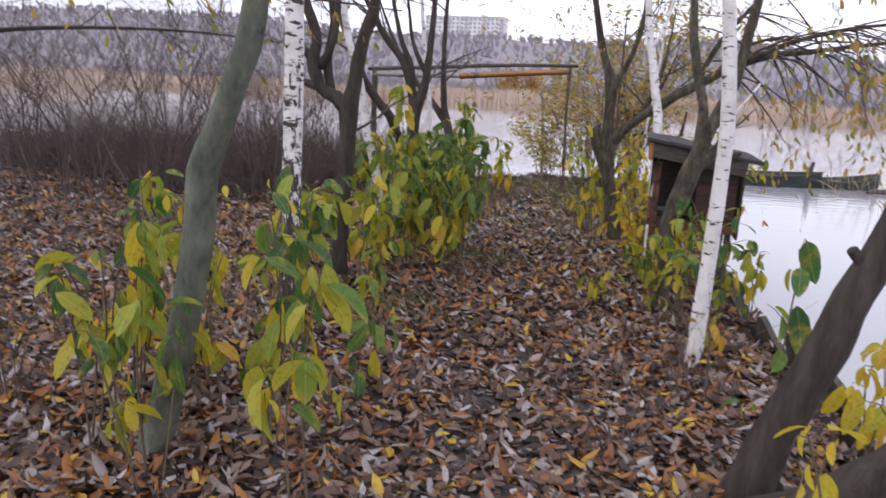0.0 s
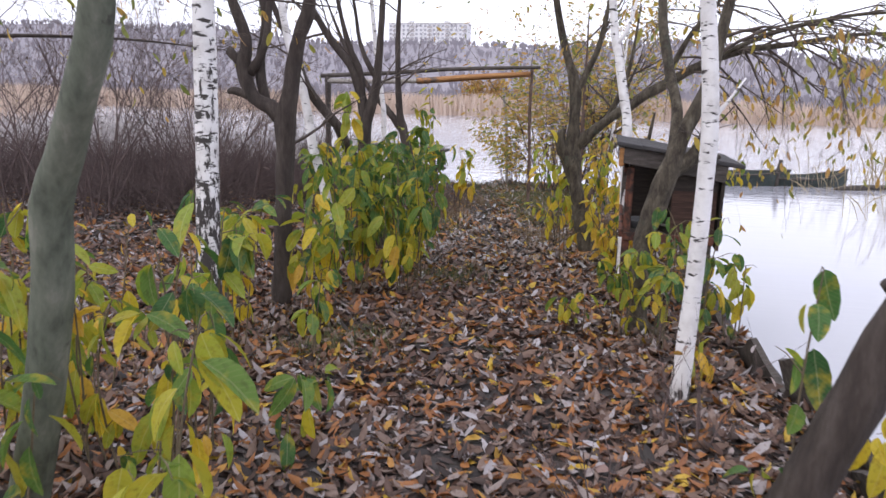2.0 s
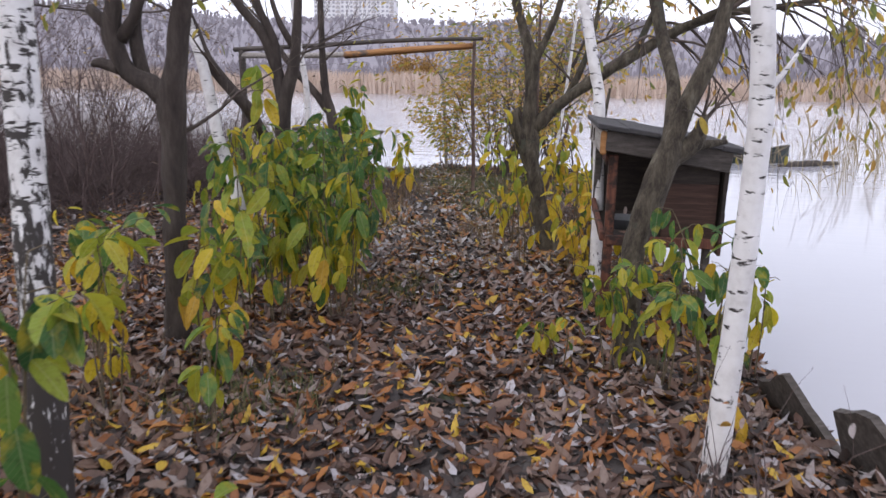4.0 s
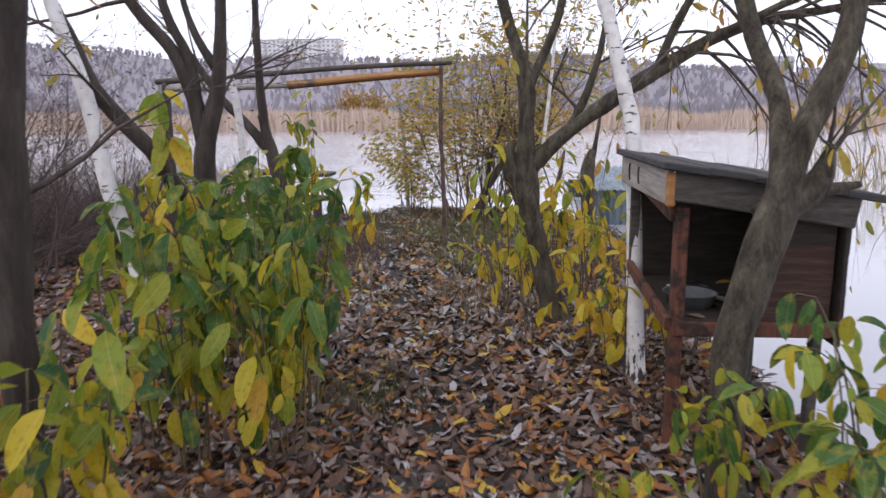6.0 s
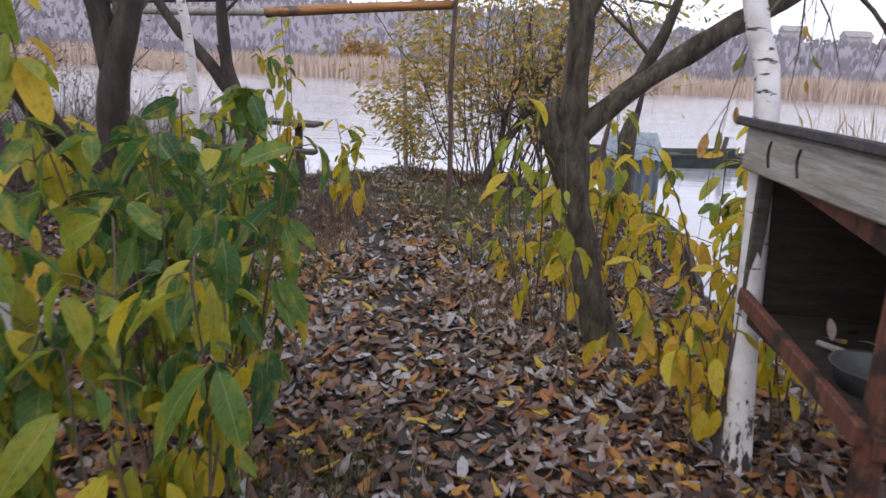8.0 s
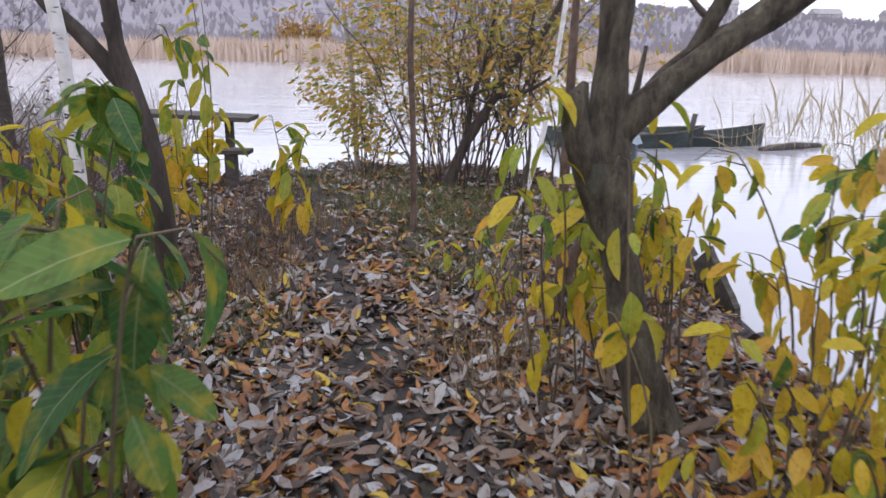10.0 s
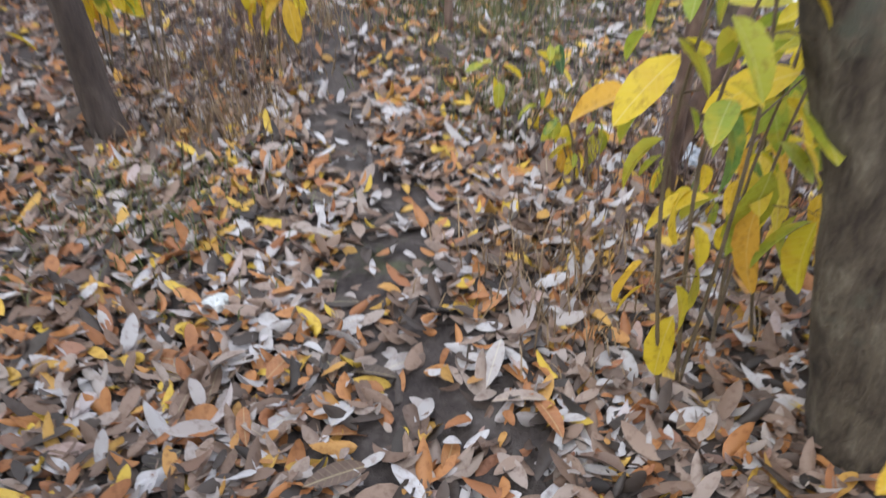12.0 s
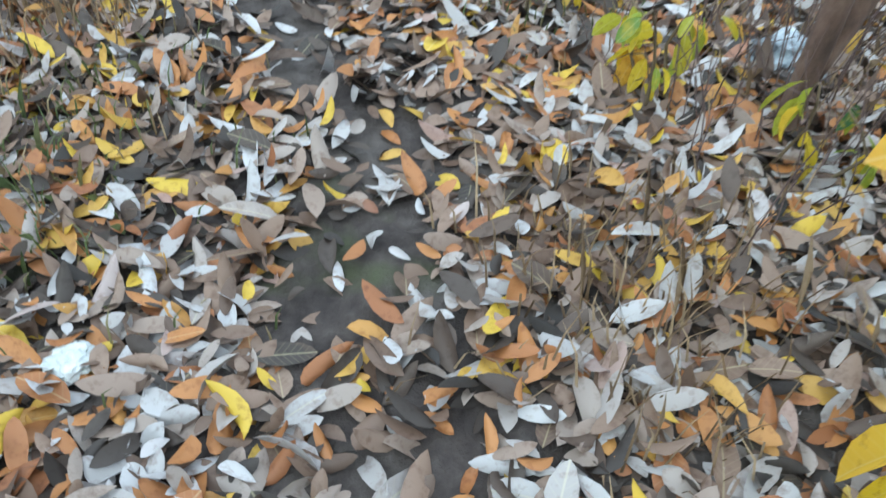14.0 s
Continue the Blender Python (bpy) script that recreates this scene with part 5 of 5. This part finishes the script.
part("top_pole", s, M_WOOD_DARK, fr)
s = Shape()
s.tube(smooth_line([(PR.x - 0.02, PR.y + 0.03, 1.745, 0.035), (-0.6, 10.66, 1.69, 0.04), (-1.35, 10.72, 1.63, 0.042)]), 4, 0.05)
part("beam", s, M_WOOD_ORANGE, fr, "sawn orange wooden beam")
s = Shape()
s.tube(smooth_line([(-1.2, 10.72, 1.64, 0.03), (-2.0, 10.82, 1.62, 0.034), (PL.x, PL.y, 1.62, 0.036)]), 8, 0.1)
part("beam", s, M_WOOD_GREY, fr)
s = Shape()
s.tube(smooth_line([(-0.44, 13.3, -0.1, 0.03), (-0.49, 13.3, 0.93, 0.028), (-0.57, 13.3, 1.62, 0.024)]), 8, 0.15)
solid("stake", s, M_WOOD_GREY, "tall weathered stake in the willow bush", "post")

# ---- table and bench at the water ----
tb = thing("plank_table", (-1.9, 12.3, 0), "grey plank table standing at the water's edge", "table")
for k in range(2):
    s = Shape()
    s.box((-1.9, 12.2 + 0.2 * k, 0.62), (1.25, 0.19, 0.04), Matrix.Rotation(0.03, 3, "Y"))
    part("plank", s, M_WOOD_DARK, tb, smooth=False)
for x in (-2.35, -1.5):
    s = Shape()
    s.box((x, 12.3, 0.17), (0.07, 0.07, 0.88))
    part("leg", s, M_WOOD_DARK, tb, smooth=False)
bn = thing("plank_bench", (-1.8, 12.0, 0), "low grey plank bench beside the table", "bench")
s = Shape()
s.box((-1.8, 11.95, 0.35), (1.15, 0.18, 0.04))
part("seat", s, M_WOOD_DARK, bn, smooth=False)
for x in (-2.25, -1.4):
    s = Shape()
    s.box((x, 11.95, 0.1), (0.09, 0.12, 0.5))
    part("leg", s, M_WOOD_DARK, bn, smooth=False)

# ---- boats and the sheet-metal shed on the water ----
def boat(x, y, length, turn, height, sheer):
    b = thing("rowing_boat", (x, y, WATER_Z), "dark green flat-bottomed rowing boat moored on the lake", "boat", "moored boats")
    hull, rim, seat = Shape(), Shape(), Shape()
    n, m = 16, Matrix.Rotation(turn, 4, "Z")
    vs, fs, top = [], [], []
    for i in range(n + 1):
        u = i / n * 2 - 1
        w = 0.5 * (1 - max(0, u) ** 2.4 * 0.97) * (1 - 0.2 * max(0, -u) ** 2)
        h = height + sheer * max(0, u) ** 2 + 0.3 * sheer * max(0, -u) ** 2
        row = [(-w, h), (-w * 0.82, -0.08), (w * 0.82, -0.08), (w, h), (w - 0.03, h), (w * 0.8 - 0.02, 0.02), (-w * 0.8 + 0.02, 0.02), (-w + 0.03, h)]
        for a, z in row:
            q = m @ Vector((u * length / 2, a, 0))
            vs.append((x + q.x, y + q.y, WATER_Z + z))
        for sgn in (-1, 1):
            q = m @ Vector((u * length / 2, sgn * w, 0))
            top.append((sgn, (x + q.x, y + q.y, WATER_Z + h, 0.022)))
    for i in range(n):
        for k in range(8):
            a, c = i * 8 + k, i * 8 + (k + 1) % 8
            fs.append((a, c, c + 8, a + 8))
    fs.append(tuple(range(8)))
    fs.append(tuple(n * 8 + k for k in range(7, -1, -1)))
    hull.add(vs, fs)
    part("hull", hull, M_BOAT, b, smooth=False)
    for sgn in (-1, 1):
        r = Shape()
        r.tube([q for g, q in top if g == sgn], 6)
        part("gunwale", r, M_WOOD_DARK, b)
    for u in (-0.35, 0.25):
        st = Shape()
        q = m @ Vector((u * length / 2, 0, 0))
        st.box((x + q.x, y + q.y, WATER_Z + height * 0.75), (0.22, 0.86, 0.03), Matrix.Rotation(turn, 3, "Z"))
        part("seat", st, M_WOOD_DARK, b, smooth=False)


boat(3.75, 18.3, 2.8, radians(6), 0.24, 0.1)
boat(5.3, 18.75, 2.3, radians(9), 0.16, 0.2)
for x, y, h, k in ((4.8, 18.2, 0.5, 0.08), (3.05, 16.6, 0.35, 0.0)):
    s = Shape()
    s.tube([(x, y, -0.8, 0.05), (x + k * 0.5, y, 0.0, 0.05), (x + k, y, h - 0.25, 0.045)], 8, 0.15)
    solid("mooring_post", s, M_WOOD_DARK, "dark wooden mooring post in the water", "post")
s = Shape()
s.tube(smooth_line([(5.95, 17.9, WATER_Z + 0.02, 0.05), (6.6, 18.2, WATER_Z + 0.05, 0.07), (7.35, 18.6, WATER_Z + 0.03, 0.045)]), 9, 0.2)
solid("floating_log", s, M_WOOD_DARK, "dark waterlogged trunk lying in the shallow lake", "log")
shd = thing("boat_shelter", (2.55, 14.3, WATER_Z), "low faded-blue corrugated metal shelter at the water", "shelter")


def corrugated(p0, across, down, waves, amp=0.012):
    s = Shape()
    n = waves * 6
    nrm = Vector(across).cross(Vector(down)).normalized()
    vs, fs = [], []
    for side in (0, 1):
        for i in range(n + 1):
            for e in (0, 1):
                p = Vector(p0) + Vector(across) * (i / n) + Vector(down) * e + nrm * (amp * math.sin(i / n * waves * 2 * math.pi) + 0.003 * side)
                vs.append(tuple(p))
    for i in range(n):
        fs.append((2 * i, 2 * i + 1, 2 * i + 3, 2 * i + 2))
        o = 2 * (n + 1)
        fs.append((o + 2 * i, o + 2 * i + 2, o + 2 * i + 3, o + 2 * i + 1))
    s.add(vs, fs)
    return s


part("roof", corrugated((2.1, 14.78, 0.51), (0.75, 0, 0), (0, -0.58, -0.31), 8), M_BLUE, shd)
part("wall", corrugated((2.13, 14.25, 0.19), (0.68, 0, 0), (0, 0, -0.55), 7), M_BLUE_SHADED, shd)
s = Shape()
s.box((2.46, 14.5, -0.16), (0.66, 0.46, 0.56))
part("body", s, M_BOAT, shd, smooth=False)

# ---- retaining boards along the bank ----
def bank_board(x, y, length, height, turn, lean, seed):
    r = random.Random(seed)
    n = 9
    vs, fs = [], []
    prof = [(i / n - 0.5) * length for i in range(n + 1)]
    peak = r.uniform(0.25, 0.45)
    tops = [height * (1 - 0.75 * abs(i / n - peak) / (1 - peak)) * r.uniform(0.9, 1.06) for i in range(n + 1)]
    for th in (-0.016, 0.016):
        for a, h in zip(prof, tops):
            vs += [(a, th, -0.35), (a, th, h)]
    k = 2 * (n + 1)
    for i in range(n):
        fs += [(2 * i, 2 * i + 2, 2 * i + 3, 2 * i + 1), (k + 2 * i, k + 2 * i + 1, k + 2 * i + 3, k + 2 * i + 2), (2 * i + 1, 2 * i + 3, k + 2 * i + 3, k + 2 * i + 1)]
    fs += [(0, 1, k + 1, k), (2 * n, k + 2 * n, k + 2 * n + 1, 2 * n + 1)]
    m = Matrix.Translation((x, y, gz(x, y))) @ Matrix.Rotation(turn, 4, "Z") @ Matrix.Rotation(lean, 4, "X")
    s = Shape()
    s.add([tuple(m @ Vector(q)) for q in vs], fs)
    return solid("bank_board", s, M_WOOD_DARK, "dark rotting board shoring up the bank", "board", "boards along the bank", at=(x, y, gz(x, y)), smooth=False)


for k, (x, y, ln, h, tn, le) in enumerate(((2.05, 6.75, 0.75, 0.14, -1.52, 0.3), (2.08, 6.0, 0.72, 0.2, -1.5, 0.35), (2.2, 5.15, 0.66, 0.27, -1.38, 0.3), (2.33, 4.5, 0.66, 0.29, -1.3, 0.35), (2.5, 3.85, 0.7, 0.27, -1.3, 0.3), (2.0, 8.7, 0.6, 0.3, -1.6, 0.3), (1.95, 9.4, 0.5, 0.36, -1.5, 0.2))):
    bank_board(x, y, ln, h, tn, le, k)

# ---- litter on the ground ----
def trodden(x, y):
    """How bare the worn line of the path is, 0 to 1."""
    x, y = np.asarray(x, float), np.asarray(y, float)
    mid = np.interp(y, (1.0, 4.0, 7.4, 8.2, 8.9, 9.3, 11.0, 13.0), (1.0, 0.75, 0.36, 0.2, 0.08, -0.12, -0.5, -0.92)) + 0.04 * np.sin(y * 7.3)
    worn = np.interp(y, (2.0, 4.0, 7.4, 8.0, 13.0), (0.15, 0.35, 0.5, 1.0, 0.95))
    wide = np.interp(y, (4.0, 7.4, 8.0, 11.0, 13.0), (0.3, 0.24, 0.17, 0.2, 0.26))
    patchy = 0.78 + 0.5 * np.sin(x * 13 + y * 9.0 + 0.6) * np.sin(y * 6.1 - x * 8)
    line = np.exp(-((x - mid) / wide) ** 2) * worn * np.clip(patchy * 1.35, 0, 1)
    return np.maximum(line, np.clip((y - 9.8) / 1.0, 0, 0.25) * np.clip((x + 0.5) * 2, 0.5, 1))


def litter(count, seed, x0, x1, y0, y1):
    r = np.random.RandomState(seed)
    x, y = r.uniform(x0, x1, count) + r.normal(0, 0.3, count), r.uniform(y0, y1, count) + r.normal(0, 0.3, count)
    d = shore_distance(x, y)
    bare = trodden(x, y)
    keep = (d > 0.12) & (r.uniform(0, 1, count) > bare)
    x, y = x[keep], y[keep]
    n = len(x)
    z = ground_height(x, y) + r.uniform(0.004, 0.03, n)
    a, t = r.uniform(0, 6.283, n), r.normal(0, 0.26, n)
    dirs = np.stack([np.cos(a), np.sin(a), t], 1)
    ups = np.stack([r.normal(0, 0.4, n), r.normal(0, 0.4, n), np.where(r.uniform(0, 1, n) < 0.5, 1.0, -1.0)], 1)
    return np.stack([x, y, z], 1), dirs, ups, r.uniform(0.5, 1.25, n)


flat = leaf_template(0.088, 0.032, 0.25, 0.15, 0.12, 0.5)
curl = leaf_template(0.078, 0.03, 0.9, 0.45, -0.2, 0.9)
broad = leaf_template(0.056, 0.033, 0.4, 0.3, 0.2, -0.6)
plain = [leaf_template(0.09, 0.034, 0.25, 0.15, 0.12, 0.5, True), leaf_template(0.078, 0.031, 0.9, 0.45, -0.2, 0.9, True), leaf_template(0.052, 0.033, 0.4, 0.3, 0.2, -0.6, True)]
NEAR, MID, SIDE, TIP = (-1.2, 1.6, 7.3, 9.8), (-3.0, 2.4, 0.6, 7.3), (-7.5, -3.0, 0.6, 10.5), (-2.6, 2.3, 9.8, 13.6)
for k, (tpl, n, span) in enumerate(((flat, 6000, NEAR), (curl, 6000, NEAR), (broad, 4000, NEAR), (plain[0], 25000, MID), (plain[1], 22000, MID), (plain[2], 12000, MID), (plain[0], 4500, (-3.0, -1.2, 7.3, 9.8)), (plain[0], 1500, (1.6, 2.3, 7.3, 9.8)),
                                    (plain[0], 14000, SIDE), (plain[1], 10000, SIDE), (plain[0], 9000, (-3.0, 2.4, -3.0, 0.6)), (plain[1], 7000, (-3.0, 2.4, -3.0, 0.6)), (plain[0], 7500, TIP), (plain[1], 5500, TIP))):
    solid("leaf_litter", scatter(tpl, *litter(n, 60 + 7 * k, *span)), M_LITTER_PALE if span in (NEAR, TIP) else M_LITTER, "carpet of fallen brown, grey and orange leaves", "fallen leaves", kind="stuff")


def grass(count, seed, spots, low, high):
    r = random.Random(seed)
    s = Shape()
    for _ in range(count):
        cx, cy, q = r.choice(spots)
        x, y = r.gauss(cx, q), r.gauss(cy, q)
        if float(shore_distance(np.array([x]), np.array([y]))[0]) < 0.05:
            continue
        z, h, a = gz(x, y), r.uniform(low, high), r.uniform(0, 6.28)
        dx, dy, w = math.cos(a) * h * r.uniform(0.2, 0.9), math.sin(a) * h * r.uniform(0.2, 0.9), 0.0025
        s.add([(x - w, y, z - 0.01), (x + w, y, z - 0.01), (x + dx * 0.4 + w * 0.7, y + dy * 0.4, z + h * 0.7), (x + dx, y + dy, z + h), (x + dx * 0.4 - w * 0.7, y + dy * 0.4, z + h * 0.7)], [(0, 1, 2, 3, 4)])
    return s


solid("grass", grass(10000, 71, ((0.5, 11.2, 0.35), (0.3, 10.9, 0.3), (0.0, 11.4, 0.3), (0.5, 11.8, 0.35), (0.1, 12.0, 0.4), (0.6, 10.2, 0.35), (0.3, 11.6, 0.4), (0.7, 11.0, 0.4), (-0.2, 13.0, 0.3), (1.2, 11.6, 0.5), (-0.9, 12.4, 0.25), (-0.2, 4.9, 0.2), (0.05, 6.6, 0.2), (0.55, 9.7, 0.2), (-0.6, 8.7, 0.22)), 0.025, 0.09), M_GRASS, "short green grass among the fallen leaves", "grass", kind="stuff", smooth=False)
solid("dry_grass", grass(1900, 72, ((-0.75, 9.9, 0.22), (-0.55, 10.6, 0.22), (-0.6, 9.3, 0.16), (-0.95, 10.9, 0.25), (1.25, 9.3, 0.25), (-1.2, 4.6, 0.4), (0.62, 8.42, 0.16)), 0.04, 0.15), M_DRYGRASS, "dry straw-coloured grass tufts", "grass", kind="stuff", smooth=False)
pieces = []
for ln, wd, fo, dr in ((0.098, 0.038, 0.15, 0.05), (0.1, 0.034, 0.5, 0.3), (0.078, 0.042, 0.25, 0.15)):
    tv, tf = leaf_template(ln, wd, fo, dr)
    sh = Shape()
    sh.add([tuple(q) for q in tv.tolist()], tf)
    pieces.append(sh.mesh("leaf", M_LITTER_OB))
r = random.Random(77)
for k in range(290):
    x, y = r.uniform(-0.75, 1.05), r.uniform(7.6, 9.3)
    if r.random() < 0.8 * float(trodden(x, y)):
        x += r.choice((-0.3, 0.3))
    o = new("leaf", pieces[k % 3])
    o.parent = ground
    up = Vector((r.gauss(0, 0.25), r.gauss(0, 0.25), 1))
    o.matrix_basis = Matrix.Translation((x, y, gz(x, y) + r.uniform(0.012, 0.03))) @ up.to_track_quat("Z", "X").to_matrix().to_4x4() @ Matrix.Rotation(r.uniform(0, 6.28), 4, "Z") @ Matrix.Scale(r.uniform(0.75, 1.3), 4)

places = np.array([(r.uniform(FX0 + 0.08, FX1 - 0.1), r.uniform(FY0 + 0.06, FY1 - 0.06), 0.562) for _ in range(26)])
solid("shelf_leaves", scatter(flat, places, np.array([(r.gauss(0, 1), r.gauss(0, 1), 0.05) for _ in places]), np.array([(r.gauss(0, 0.2), r.gauss(0, 0.2), 1) for _ in places]), np.array([r.uniform(0.5, 0.9) for _ in places])),
      M_LITTER, "few dry leaves lying on the feeder shelf", "fallen leaves", kind="stuff")

# ---- refuse on the ground ----
def crumpled(name, at, size, flat_by, material, label, seed):
    bm = bmesh.new()
    bmesh.ops.create_icosphere(bm, subdivisions=4, radius=1)
    o = Vector((seed * 3.1, seed * 1.7, 0))
    for v in bm.verts:
        k = 1 + 0.45 * noise.noise(v.co * 1.6 + o) + 0.3 * abs(noise.noise(v.co * 3.7 + o)) + 0.12 * noise.noise(v.co * 9 + o)
        v.co = v.co * k * size
        v.co.z = max(-0.01, v.co.z * flat_by)
    sh = Shape()
    sh.add([tuple(v.co + Vector(at)) for v in bm.verts], [tuple(v.index for v in f.verts) for f in bm.faces])
    bm.free()
    return solid(name, sh, material, label, "rubbish", at=at, smooth=False)


M_PAPER = surface("wet_tissue", [(0.3, (0.4, 0.44, 0.45)), (0.7, (0.6, 0.64, 0.65))], 20, 0.9)
M_BAG = surface("pale_blue_plastic", [(0.35, (0.02, 0.022, 0.03)), (0.5, (0.3, 0.36, 0.42)), (0.7, (0.55, 0.6, 0.66))], 9, 0.35)
crumpled("paper_tissue", (-0.29, 8.27, gz(-0.29, 8.27) + 0.02), 0.032, 0.5, M_PAPER, "crumpled white paper tissue lying on the leaves", 1)
crumpled("plastic_bag", (1.07, 9.16, gz(1.07, 9.16) + 0.02), 0.085, 0.55, M_BAG, "crumpled pale blue and black plastic bag", 2)
